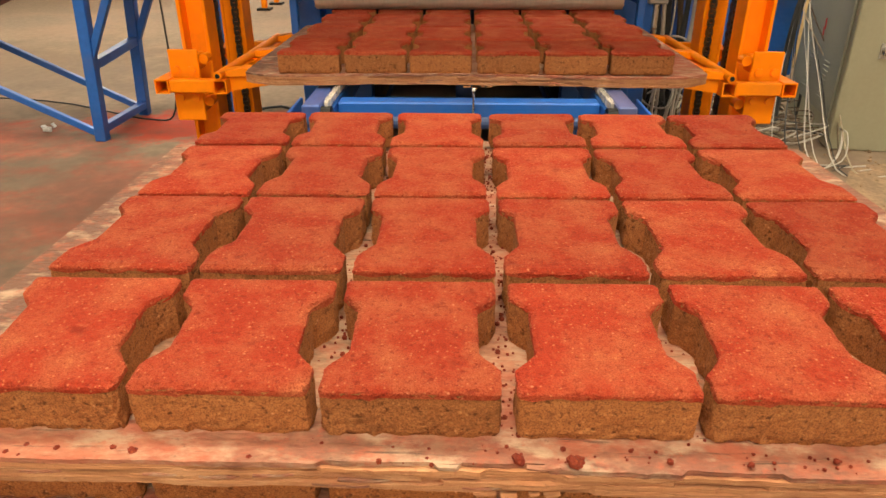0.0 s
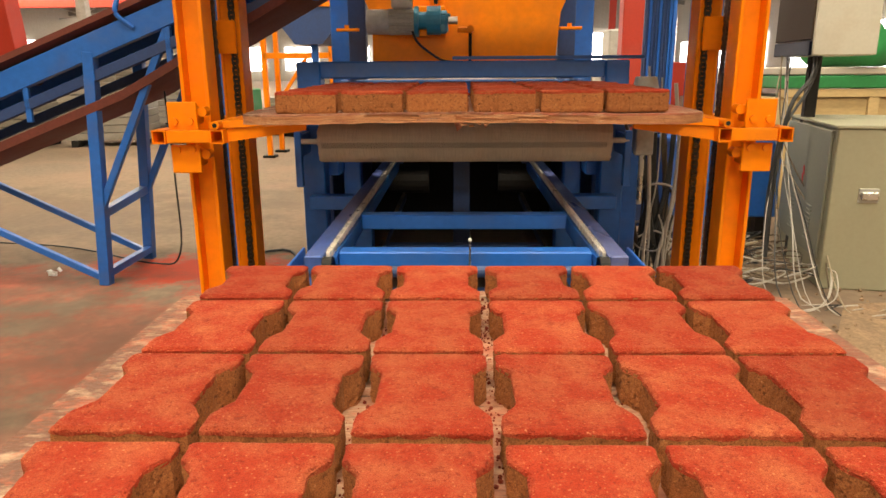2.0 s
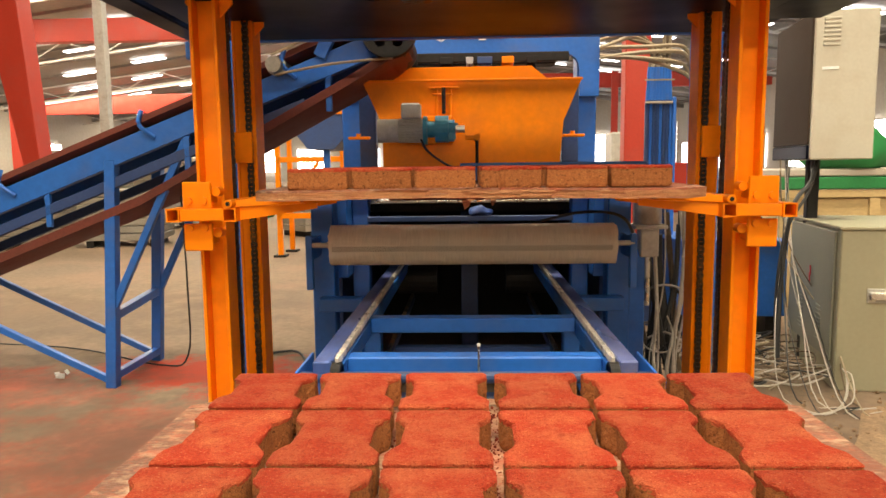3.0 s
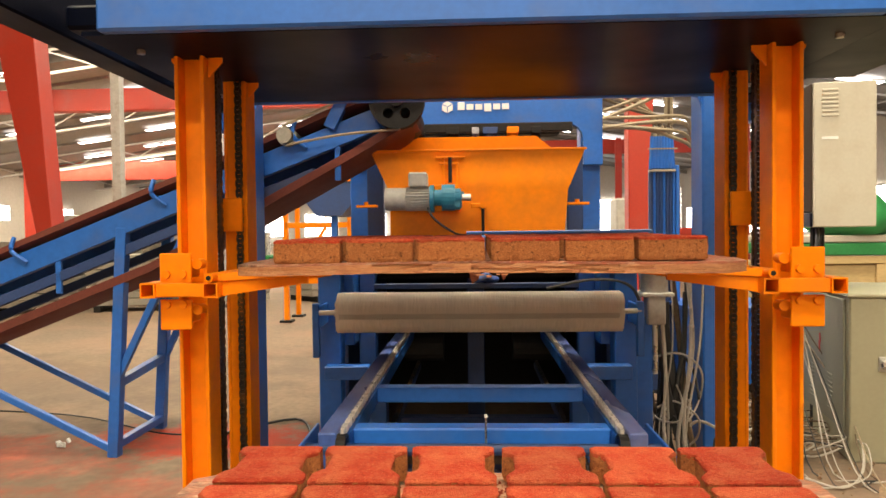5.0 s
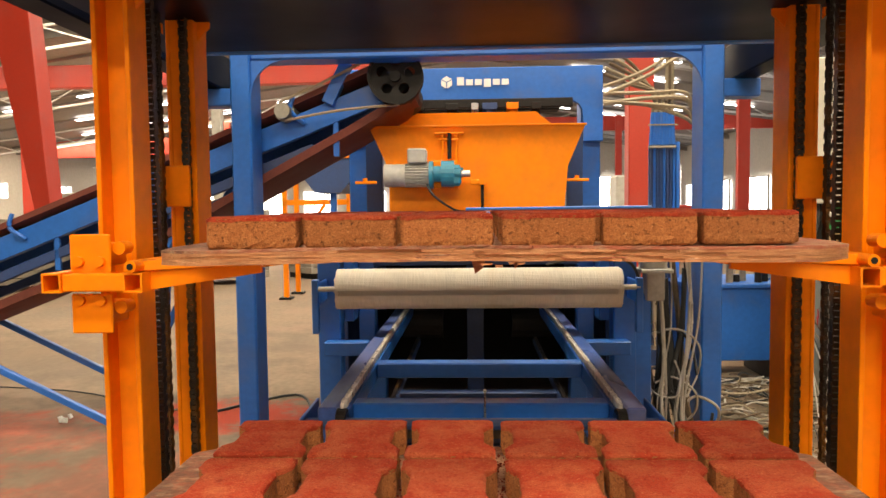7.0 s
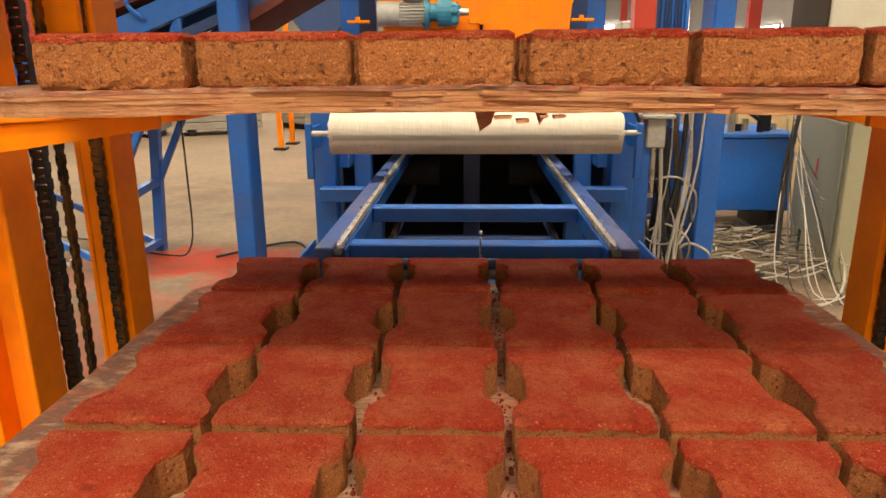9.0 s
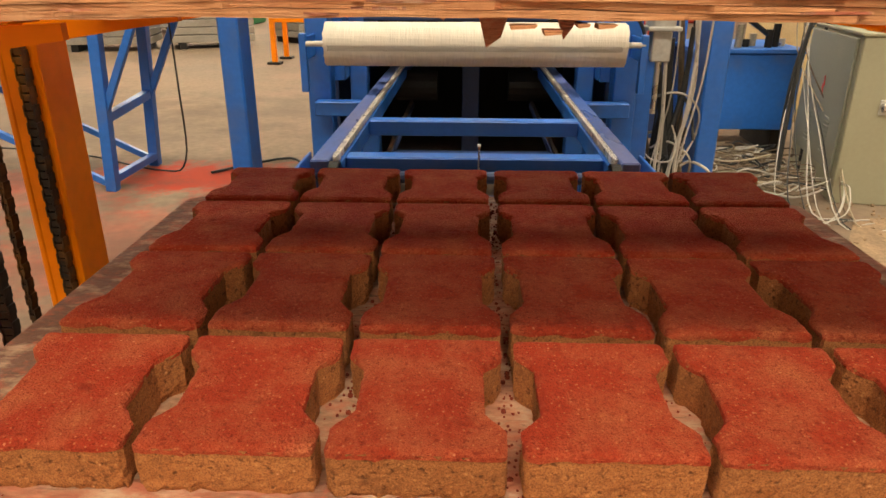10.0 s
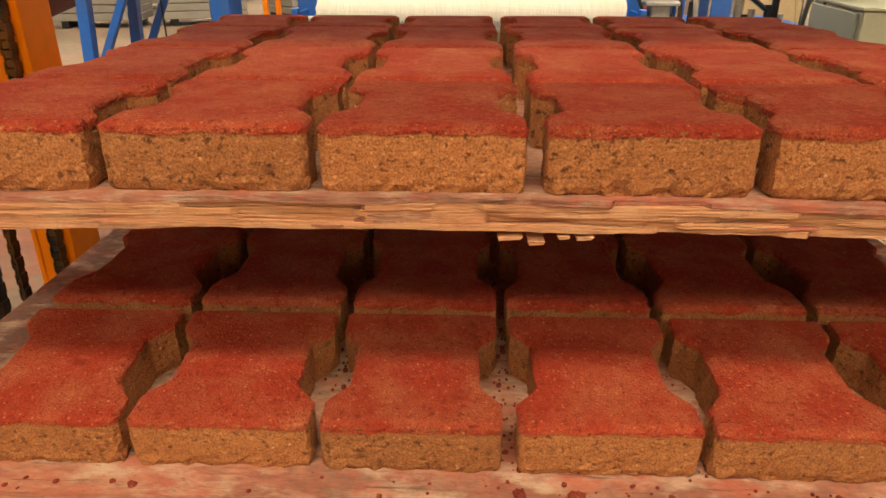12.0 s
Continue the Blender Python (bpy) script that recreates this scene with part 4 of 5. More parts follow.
arch = [(-0.8, 2.02), (0.81, 2.02), (0.81, 1.55), (0.69, 1.55), (0.69, 1.72)] + [(0.61 + 0.08 * math.cos(a), 1.72 + 0.09 * math.sin(a)) for a in (0.4, 0.8, 1.2)] + [(0.60, 1.82), (-0.60, 1.82), (-0.68, 1.72), (-0.68, 1.55), (-0.8, 1.55)]
part("portal_beam", prism(arch, 4.56, 4.60, bevel=0.004), BLUE, machine)
# back plate and inner roof are near black to hold the interior's shade
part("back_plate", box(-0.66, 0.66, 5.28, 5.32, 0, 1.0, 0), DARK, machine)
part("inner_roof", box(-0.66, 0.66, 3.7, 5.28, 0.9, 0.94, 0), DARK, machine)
# inner post and beam: shade of the machine's inside is in their darker blue
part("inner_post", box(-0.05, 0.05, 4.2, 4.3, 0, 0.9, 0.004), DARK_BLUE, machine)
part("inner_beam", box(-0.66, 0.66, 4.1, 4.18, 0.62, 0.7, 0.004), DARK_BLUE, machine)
for x in (-0.30, 0.30):
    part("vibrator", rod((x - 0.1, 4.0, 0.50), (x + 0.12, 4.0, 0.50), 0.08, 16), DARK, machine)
    part("mount_lug", box(x * 1.2 - 0.02, x * 1.2 + 0.02, 3.9, 3.95, 0.63, 0.66, 0.003), STEEL, machine)
part("ram_cylinder", rod((-0.20, 4.70, 1.62), (-0.20, 4.70, 1.9), 0.04, 16), DARK_BLUE, machine)
part("ram_cylinder", rod((0.25, 4.70, 1.74), (0.25, 4.70, 1.9), 0.035, 16), ORANGE, machine)
part("ram_rod", rod((0.03, 4.70, 1.6), (0.03, 4.70, 1.9), 0.016, 12), STEEL, machine)
part("ram_block", box(-0.02, 0.09, 4.65, 4.75, 1.70, 1.82, 0.005), DARK, machine)
part("press_beam", box(-0.56, 0.60, 4.40, 4.44, 1.745, 1.80, 0.004), DARK, machine)
for x, r_, z0, m_ in ((-0.33, 0.03, 1.66, DARK), (-0.13, 0.04, 1.62, DARK), (0.01, 0.022, 1.68, STEEL), (0.10, 0.045, 1.65, DARK_BLUE), (0.237, 0.036, 1.69, ORANGE), (0.38, 0.03, 1.66, DARK)):
    part("ram", rod((x, 4.45, z0), (x, 4.45, 1.76), r_, 14), m_, machine)
    part("ram_clevis", box(x - r_, x + r_, 4.392, 4.40, 1.735, 1.775, 0.003), m_, machine)
part("tamper_beam", box(-0.5, 0.55, 4.62, 4.76, 1.76, 1.83, 0.004), DARK, machine)
# emblem on the portal: a plain white cube mark and bars
sign = thing("emblem", "white cube mark and bars on the blue portal beam", "sign", pose(0, 4.556, 1.93))
hexm = bmesh.new()
for k in range(3):
    a0 = math.pi / 2 + k * 2 * math.pi / 3
    pts = [(0, 0)] + [(0.042 * math.cos(a0 + d), 0.042 * math.sin(a0 + d)) for d in (-math.pi / 3, 0, math.pi / 3)]
    cx, cz = sum(q[0] for q in pts) / 4, sum(q[1] for q in pts) / 4
    prism([(-0.165 + cx + (q[0] - cx) * 0.86, cz + (q[1] - cz) * 0.86) for q in pts], -0.002, 0.0, hexm)
part("cube_mark", hexm, WHITE, sign)
for k, (w, h) in enumerate(((0.05, 0.05), (0.05, 0.036), (0.05, 0.036), (0.05, 0.05), (0.05, 0.036), (0.05, 0.036))):
    x = -0.10 + k * 0.056
    part("bar", box(x, x + w - 0.006, -0.002, 0.0, -0.02 - (0.012 if k == 3 else 0), -0.02 + h - (0.012 if k == 3 else 0), 0), WHITE, sign)

# ---- hopper and its gear motor ----
hopper = thing("feed_hopper", "orange steel feed hopper with a flared rim", "hopper")
HP = [(-0.54, 1.56), (0.57, 1.56), (0.48, 1.35), (0.46, 1.11), (-0.44, 1.11), (-0.44, 1.34)]
part("front_plate", prism(HP, 3.75, 3.758), ORANGE, hopper)
part("back_plate", prism(HP, 4.38, 4.388), ORANGE, hopper)
for s, pts in ((-1, [(-0.54, 1.56), (-0.44, 1.34), (-0.44, 1.11)]), (1, [(0.57, 1.56), (0.48, 1.35), (0.46, 1.11)])):
    for (xa, za), (xb, zb) in zip(pts, pts[1:]):
        part("side_plate", prism([(xa, za), (xa - s * 0.008, za), (xb - s * 0.008, zb), (xb, zb)], 3.758, 4.38), ORANGE, hopper)
part("rim", box(-0.545, 0.575, 3.742, 3.75, 1.552, 1.564, 0.002), ORANGE, hopper)
bm = prism([(-0.45, 1.60), (-0.36, 1.69), (0.36, 1.69), (0.47, 1.60), (0.47, 1.45), (-0.45, 1.45)], 4.2, 4.21)
part("rear_chute", bm, ORANGE, hopper)
for x, z in ((-0.57, 1.27), (0.53, 1.27)):
    part("side_lug", box(x - 0.05, x + 0.06, 3.76, 3.80, z, z + 0.014, 0.002), ORANGE, hopper)
    part("lug_bolt", rod((x, 3.78, z), (x, 3.78, z + 0.03), 0.012, 8), ORANGE, hopper)
part("floor_plate", box(-0.44, 0.46, 3.76, 4.38, 1.11, 1.118, 0), DARK, hopper)
part("hanger_bar", box(-0.20, -0.05, 3.72, 3.74, 1.515, 1.525, 0.002), ORANGE, hopper)
part("hanger_bar", box(-0.18, -0.08, 3.72, 3.74, 1.485, 1.493, 0.002), ORANGE, hopper)
part("screw", rod((-0.125, 3.72, 1.39), (-0.125, 3.72, 1.52), 0.010, 10), DARK, hopper)
for x in (-0.16, -0.09):
    part("guide", box(x - 0.006, x + 0.006, 3.725, 3.74, 1.37, 1.52, 0.002), ORANGE, hopper)

gm = thing("gear_motor", "grey electric motor with a teal gearbox on the hopper", "motor")
part("fan_cover", rod((-0.45, 3.65, 1.305), (-0.345, 3.65, 1.305), 0.057, 24), GREY_PAINT, gm, smooth=True)
fins = []
for k in range(24):
    for d, r_ in ((-0.08, 0.047), (-0.05, 0.06), (0.05, 0.06), (0.08, 0.047)):
        a = 2 * math.pi * k / 24 + d
        fins.append((3.65 + r_ * math.cos(a), 1.305 + r_ * math.sin(a)))
bm = prism(fins, -0.345, -0.225, axis='x')
part("finned_body", bm, GREY_PAINT, gm)
part("terminal_box", box(-0.33, -0.235, 3.59, 3.69, 1.36, 1.435, 0.008), GREY_PAINT, gm)
part("flange", rod((-0.225, 3.65, 1.305), (-0.205, 3.65, 1.305), 0.07, 24), TEAL, gm)
part("neck", rod((-0.205, 3.65, 1.31), (-0.165, 3.65, 1.31), 0.04, 20), TEAL, gm)
bm = rod((-0.165, 3.65, 1.31), (-0.10, 3.65, 1.31), 0.066, 20)
rod((-0.105, 3.65, 1.31), (-0.07, 3.65, 1.31), 0.045, 16, bm)
box(-0.145, -0.065, 3.61, 3.70, 1.25, 1.35, 0.012, bm)
for k in range(5):
    rod((-0.16 + k * 0.025, 3.59, 1.33 - 0.02 * (k % 2)), (-0.16 + k * 0.025, 3.61, 1.33 - 0.02 * (k % 2)), 0.008, 6, bm)
part("gearbox", bm, TEAL, gm)
part("plate_tag", box(-0.135, -0.115, 3.60, 3.606, 1.29, 1.33, 0.001), WHITE, gm)
part("output_shaft", rod((-0.07, 3.65, 1.31), (-0.02, 3.65, 1.31), 0.018, 14), STEEL, gm)
part("crank", box(-0.02, 0.05, 3.64, 3.68, 1.255, 1.28, 0.004), ORANGE, gm)
part("crank_pin", rod((0.04, 3.62, 1.27), (0.04, 3.74, 1.27), 0.018, 12), ORANGE, gm)
part("pull_rod", rod((0.04, 3.66, 1.11), (0.04, 3.66, 1.26), 0.008, 10), DARK, gm)
part("mount_bracket", box(-0.30, -0.08, 3.70, 3.75, 1.24, 1.38, 0.004), ORANGE, gm)
tube("motor_cable", [(-0.235, 3.62, 1.26), (-0.20, 3.60, 1.20), (-0.10, 3.62, 1.13), (-0.03, 3.7, 1.12)], 0.006, CABLE_B, gm)

# ---- belt conveyor ----
belt = thing("belt_conveyor", "blue belt conveyor with a red-dusted rubber belt", "conveyor")


def cz(x, z0=0.94):
    return z0 + (x + 2.47) * 0.385


XA, XB = -4.6, -0.30
for y in (3.63, 4.12):
    part("side_beam", bar((XA, y, cz(XA)), (XB - 0.12, y, cz(XB - 0.12)), 0.05, 0.11), BLUE, belt)
    part("lower_beam", bar((XA, y, cz(XA, 0.80)), (XB - 0.5, y, cz(XB - 0.5, 0.80)), 0.04, 0.05), DARK_BLUE, belt)
for side, (dz, yy0, yy1) in {"belt_top": (0.085, 3.58, 4.17), "belt_return": (-0.27, 3.60, 4.15)}.items():
    n = 10
    prof = []
    for k in range(n + 1):
        u = -1 + 2 * k / n
        sag = (0.035 * u * u if side == "belt_top" else 0.012 * u * u)
        prof.append(((yy0 + yy1) / 2 + (yy1 - yy0) / 2 * u, sag))
    bm = bmesh.new()
    ends = []
    for x, extra in ((XA, 0), (-1.65, 0.0), (-1.06, 0.09), (-0.6, 0.16), (-0.38, 0.20), (XB, 0.24)) if side == "belt_return" else ((XA, 0), (-1.4, 0.0), (XB, 0.03)):
        up = [bm.verts.new((x, y, cz(x) + dz + s + extra)) for y, s in prof]
        dn = [bm.verts.new((x, y, cz(x) + dz + s + extra - (0.03 if side == "belt_top" else 0.045))) for y, s in prof]
        ends.append(up + dn[::-1])
    for a, b_ in zip(ends, ends[1:]):
        for k in range(len(a)):
            j = (k + 1) % len(a)
            bm.faces.new((a[k], a[j], b_[j], b_[k]))
    bm.faces.new(ends[0][::-1])
    bm.faces.new(ends[-1])
    part(side, bm, BELT, belt)
for x in (-3.9, -3.1, -2.35, -1.62, -0.9):
    for y in (3.60,):
        pts = [(x + 0.06, y, cz(x) + 0.02), (x, y - 0.03, cz(x) + 0.08), (x + 0.01, y - 0.02, cz(x) + 0.15)]
        tube("idler_hook", pts, 0.012, BLUE, belt)
    part("idler_roller", rod((x, 3.62, cz(x) + 0.05), (x, 4.13, cz(x) + 0.05), 0.025, 12), DARK, belt)
    part("return_hanger", box(x + 0.2, x + 0.23, 3.61, 3.63, cz(x + 0.2) - 0.22, cz(x + 0.2) - 0.05, 0.003), BLUE, belt)
# head pulley wheel with five spokes
wheel = bmesh.new()
WX, WZ, WR = -0.375, 1.775, 0.135


def circle(bm, cx, cz_, r_, y, n):
    vs = [bm.verts.new((cx + r_ * math.cos(2 * math.pi * k / n), y, cz_ + r_ * math.sin(2 * math.pi * k / n))) for k in range(n)]
    return vs, [bm.edges.new((vs[k], vs[(k + 1) % n])) for k in range(n)]


web = bmesh.new()
edges = circle(web, WX, WZ, WR - 0.012, 3.53, 40)[1]
for k in range(5):
    a = 2 * math.pi * k / 5 + 0.3
    edges += circle(web, WX + 0.071 * math.cos(a), WZ + 0.071 * math.sin(a), 0.026, 3.53, 16)[1]
bmesh.ops.triangle_fill(web, edges=edges, use_beauty=True)
ext = bmesh.ops.extrude_face_region(web, geom=web.faces[:])
bmesh.ops.translate(web, vec=(0, 0.03, 0), verts=[v for v in ext["geom"] if isinstance(v, bmesh.types.BMVert)])
merged(wheel, web)
loops = [circle(wheel, WX, WZ, r_, y, 40)[0] for r_, y in ((WR, 3.515), (WR - 0.008, 3.54), (WR, 3.57), (WR - 0.014, 3.57), (WR - 0.014, 3.515))]
for a, b_ in zip(loops, loops[1:] + loops[:1]):
    for k in range(40):
        wheel.faces.new((a[k], a[(k + 1) % 40], b_[(k + 1) % 40], b_[k]))
rod((WX, 3.50, WZ), (WX, 3.60, WZ), 0.028, 16, wheel)
part("head_wheel", wheel, DARK, belt, "black spoked drive wheel")
part("head_drum", rod((WX, 3.6, WZ - 0.02), (WX, 4.15, WZ - 0.02), 0.09, 20), DARK, belt)
part("drive_pulley", rod((-0.93, 3.52, 1.62), (-0.93, 3.57, 1.62), 0.038, 20), STACKED, belt)
tube("drive_belt", [(-0.92, 3.545, 1.575), (-0.65, 3.545, 1.62), (-0.36, 3.545, 1.642)], 0.007, CABLE_T, belt)
tube("drive_belt", [(-0.945, 3.545, 1.665), (-0.7, 3.545, 1.77), (-0.44, 3.545, 1.895)], 0.007, CABLE_T, belt)
part("drive_motor", rod((-0.93, 3.57, 1.62), (-0.93, 3.8, 1.62), 0.048, 18), STACKED, belt)
part("tension_bracket", bar((-0.72, 3.6, 1.66), (-0.62, 3.6, 1.86), 0.05, 0.06), BLUE, belt)
for y in (3.63, 4.15):
    part("leg", bar((-1.80, y, cz(-1.80) - 0.02), (-1.87, y, 0), 0.055, 0.055), BLUE, belt)
    part("brace", bar((-1.845, y, 0.40), (-1.40, y, cz(-1.40) - 0.05), 0.032, 0.036), BLUE, belt)
    part("brace", bar((-1.87, y, 0.03), (-2.96, y, 0.563), 0.03, 0.034), BLUE, belt)
    part("leg", bar((-2.95, y, cz(-2.95) - 0.02), (-2.98, y, 0), 0.055, 0.055), BLUE, belt)
part("leg_tie", bar((-1.845, 3.65, 0.38), (-1.845, 4.13, 0.42), 0.045, 0.045), BLUE, belt)
part("lower_tie", bar((-1.86, 3.65, 0.06), (-1.86, 4.13, 0.06), 0.04, 0.04), BLUE, belt)
tube("floor_cable", [(-1.57, 3.9, 1.0), (-1.57, 3.92, 0.5), (-1.60, 3.95, 0.08), (-1.8, 4.0, 0.012), (-2.6, 4.4, 0.012), (-4.0, 4.6, 0.012)], 0.005, CABLE_B, None, "thin black cable hanging down and lying on the floor", "cable", "cables")
tube("floor_cable", [(-1.46, 3.95, 0.014), (-1.1, 4.3, 0.012), (-0.9, 3.9, 0.012), (-0.75, 3.5, 0.012)], 0.008, CABLE_B, None, "thin black cable lying on the floor", "cable", "cables")

# ---- right side: brush motor, hoses, cabinets ----
bmot = thing("brush_motor", "grey upright electric motor beside the exit frame", "motor", pose(0.785, 3.25, 0))
part("motor_body", rod((0, 0, 0.86), (0, 0, 1.0), 0.058, 20), GREY_PAINT, bmot, smooth=True)
part("fan_cap", rod((0, 0, 1.0), (0, 0, 1.05), 0.055, 20, None, 0.045), GREY_PAINT, bmot, smooth=True)
part("flange", box(-0.07, 0.07, -0.07, 0.07, 0.845, 0.862, 0.004), GREY_PAINT, bmot)
part("gear_housing", box(-0.04, 0.04, -0.04, 0.04, 0.72, 0.845, 0.006), GREY_PAINT, bmot)
part("shaft", rod((0, 0, 0.5), (0, 0, 0.72), 0.014, 12), STEEL, bmot)
part("mount", box(-0.09, 0.0, 0.0, 0.05, 0.6, 0.75, 0.004), BLUE, bmot)
for k in range(9):
    x, y = 0.76 + RNG.uniform(0, 0.22), 3.25 + RNG.uniform(0.05, 0.3)
    tube("hanging_hose", [(x, y, 1.0 + RNG.uniform(-.1, .1)), (x + RNG.uniform(-.06, .06), y, 0.6), (x + RNG.uniform(-.08, .06), y - 0.05, 0.2), (x + RNG.uniform(-.1, .1), y - 0.1, 0.02)],
         RNG.choice((0.004, 0.006, 0.009)), RNG.choice((CABLE_W, CABLE_W, CABLE_B, CABLE_D)), None, "loose hose hanging beside the exit frame", "hose", "hanging hoses")
for z0, z1, z2 in ((1.76, 1.74, 1.70), (1.80, 1.77, 1.72), (1.84, 1.83, 1.83), (1.78, 1.80, 1.79), (1.82, 1.92, 2.06), (1.86, 1.95, 2.12)):
    a = RNG.uniform(-.015, .015)
    tube("hydraulic_hose", [(0.80, 4.5, z0 + a), (1.05, 4.45 + a, z1 + a), (1.28, 4.5, z2 - a), (1.40, 4.7, z2 - 0.03)], RNG.choice((0.010, 0.012, 0.014)), CABLE_T, None, "tan hydraulic hose bending to the blue panel", "hose", "hydraulic hoses")
panel = thing("hose_panel", "tall blue steel hose panel with vertical rods", "panel", pose(1.295, 5.0, 0))
part("frame", box(-0.088, 0.088, 0, 0.03, 0.0, 1.56, 0.004), DARK_BLUE, panel)
part("upright", box(0.09, 0.115, -0.02, 0.03, 0.0, 1.58, 0.004), BLUE, panel)
part("cross_rail", box(-0.094, 0.088, -0.03, 0.0, 1.535, 1.552, 0.003), STACKED, panel)
for k in range(8):
    x = -0.077 + 0.022 * k
    part("rod", rod((x, -0.012, 0.4), (x, -0.012, 1.535), 0.009, 8), BLUE if k % 3 == 1 else DARK_BLUE, panel)
    part("rod", rod((x, 0.0, 1.56), (x * 0.85, 0.0, 1.78), 0.014, 8), BLUE, panel)
    xe, ze = ((-0.32 - 0.03 * k, 2.16 - 0.03 * k) if k < 5 else (x * 0.6 - 0.02, 2.25))
    tube("panel_hose", [(x * 0.85, 0.0, 1.78), (x * 0.85, 0.0, 1.9), ((x + xe) * 0.5, -0.05, ze - 0.08), (xe, -0.1, ze)], 0.012, CABLE_T if k % 2 else CABLE_D, panel)
part("tie_strip", box(-0.10, 0.10, -0.02, -0.016, 1.69, 1.70, 0), CABLE_T, panel)

for x, y, x2, z0, r_, m_ in ((0.81, 3.23, 0.81, 0.74, 0.007, CABLE_W), (0.93, 3.22, 0.89, 0.97, 0.007, CABLE_W), (1.0, 3.26, 0.91, 0.95, 0.005, CABLE_W), (0.79, 3.36, 0.90, 0.85, 0.016, CABLE_B), (0.84, 3.40, 0.93, 0.9, 0.02, CABLE_B), (0.88, 3.42, 0.84, 0.8, 0.018, CABLE_B), (0.92, 3.45, 0.98, 0.9, 0.014, CABLE_D), (0.96, 3.38, 0.87, 0.85, 0.012, CABLE_B)):
    tube("hanging_hose", [(x, y, z0), ((2 * x + x2) / 3 + 0.015, y, z0 * 0.66), (x2, y - 0.04, 0.22), (x2 + 0.05, y - 0.1, 0.02)], r_, m_, None, "loose white hose hanging beside the exit frame" if m_ == CABLE_W else "dark oily hose hanging beside the exit frame", "hose", "hanging hoses")

for k in range(8):
    cx, cy, cz_, r_ = RNG.uniform(0.84, 1.04), RNG.uniform(3.25, 3.5), RNG.uniform(0.12, 0.42), RNG.uniform(0.07, 0.15)
    a = RNG.uniform(0, 6.28)
    pts = [(cx + r_ * math.cos(a + q), cy + 0.05 * math.sin(2 * q), max(0.012, cz_ + r_ * 1.2 * math.sin(a + q))) for q in (0, 0.8, 1.6, 2.5, 3.4, 4.2)]
    tube("looped_hose", pts, RNG.choice((0.004, 0.005, 0.007)), RNG.choice((CABLE_W, CABLE_W, CABLE_B)), None, "loose hose hanging in a loop beside the exit frame", "hose", "looped hoses")

tank = thing("hydraulic_tank", "blue hydraulic tank with pipes and clutter on top", "tank")
part("body", box(1.36, 2.0, 4.55, 5.2, 0.16, 0.62, 0.006), BLUE, tank)
part("lid", box(1.34, 2.02, 4.53, 5.22, 0.62, 0.645, 0.004), BLUE, tank)
for x in (1.42, 1.94):
    part("foot", box(x - 0.04, x + 0.04, 4.6, 5.1, 0, 0.16, 0.004), DARK, tank)
for k in range(9):
    x = 1.45 + 0.06 * k
    part("pump_fitting", rod((x, 4.65 + 0.05 * (k % 3), 0.645), (x, 4.65 + 0.05 * (k % 3), 0.69 + 0.03 * (k % 4)), 0.022, 10), RNG.choice((STEEL, DARK, CABLE_T, BOLT_RED)), tank)
tube("pump_hose", [(1.5, 4.7, 0.68), (1.6, 4.6, 0.82), (1.8, 4.65, 0.72)], 0.015, CABLE_B, tank)

for k in range(75):
    cx, cy = 1.48 + RNG.uniform(-0.32, 0.26), 4.0 + RNG.uniform(-0.45, 0.45)
    a, r_, z = RNG.uniform(0, 6.28), RNG.uniform(0.10, 0.27), RNG.uniform(0.012, 0.10)
    pts = [(cx + r_ * math.cos(a + q) * (1.2 if i % 2 else 0.8), cy + 0.6 * r_ * math.sin(a + q), z + (0.03 if i % 2 else 0.0)) for i, q in enumerate((0, 0.9, 1.9, 2.8, 3.6))]
    tube("coiled_cable", pts, RNG.choice((0.003, 0.004, 0.006)), RNG.choice((CABLE_T, CABLE_D, CABLE_D, CABLE_D, CABLE_W, CABLE_B)), None, "tangled cable lying on the floor", "cable", "tangled cables")
for k in range(9):
    x = 1.62 + 0.035 * k + RNG.uniform(-.02, .02)
    tube("riser_cable", [(1.88 + RNG.uniform(-.05, .03), 4.35, 1.15), (1.78 + RNG.uniform(-.05, .05), 4.1, 0.7), (x, 3.8, 0.3), (x - 0.12, 3.4 + RNG.uniform(-.2, .1), 0.015), (x + 0.1, 3.2 + RNG.uniform(-.1, .1), 0.012)],
         RNG.choice((0.0025, 0.0035)), RNG.choice((CABLE_W, CABLE_T, CABLE_D, CABLE_B)), None, "loose cable dropping from the cabinet to the floor", "cable", "riser cables")
for k in range(3):
    a = RNG.uniform(-.1, .1)
    tube("loop_cable", [(1.84, 3.60 + a, 0.10), (1.80, 3.45 + a, 0.12), (1.72, 3.30 + a, 0.04), (1.55 + a, 3.2, 0.012), (1.45 + a, 3.3 + a, 0.012)], 0.003, CABLE_W, None, "white cable looping out of the cabinet base", "cable", "riser cables")

cab = thing("electrical_cabinet", "olive-grey steel electrical cabinet standing on the floor", "cabinet", pose(1.80, 3.576, 0, 0, 0, -10))
part("carcass", box(0.0, 0.75, 0.0, 0.80, 0.0, 0.80, 0.006), CABINET, cab)
part("top_cover", box(-0.012, 0.76, -0.012, 0.81, 0.80, 0.815, 0.003), CABINET, cab)
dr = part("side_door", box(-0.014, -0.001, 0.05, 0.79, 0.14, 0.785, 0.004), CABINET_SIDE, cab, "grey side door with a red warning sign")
boltm = bmesh.new()
for (ya, za), (yb, zb) in (((0.40, 0.57), (0.391, 0.52)), ((0.409, 0.528), (0.40, 0.47))):
    bar((-0.0165, ya, za), (-0.0165, yb, zb), 0.003, 0.014, boltm, 0)
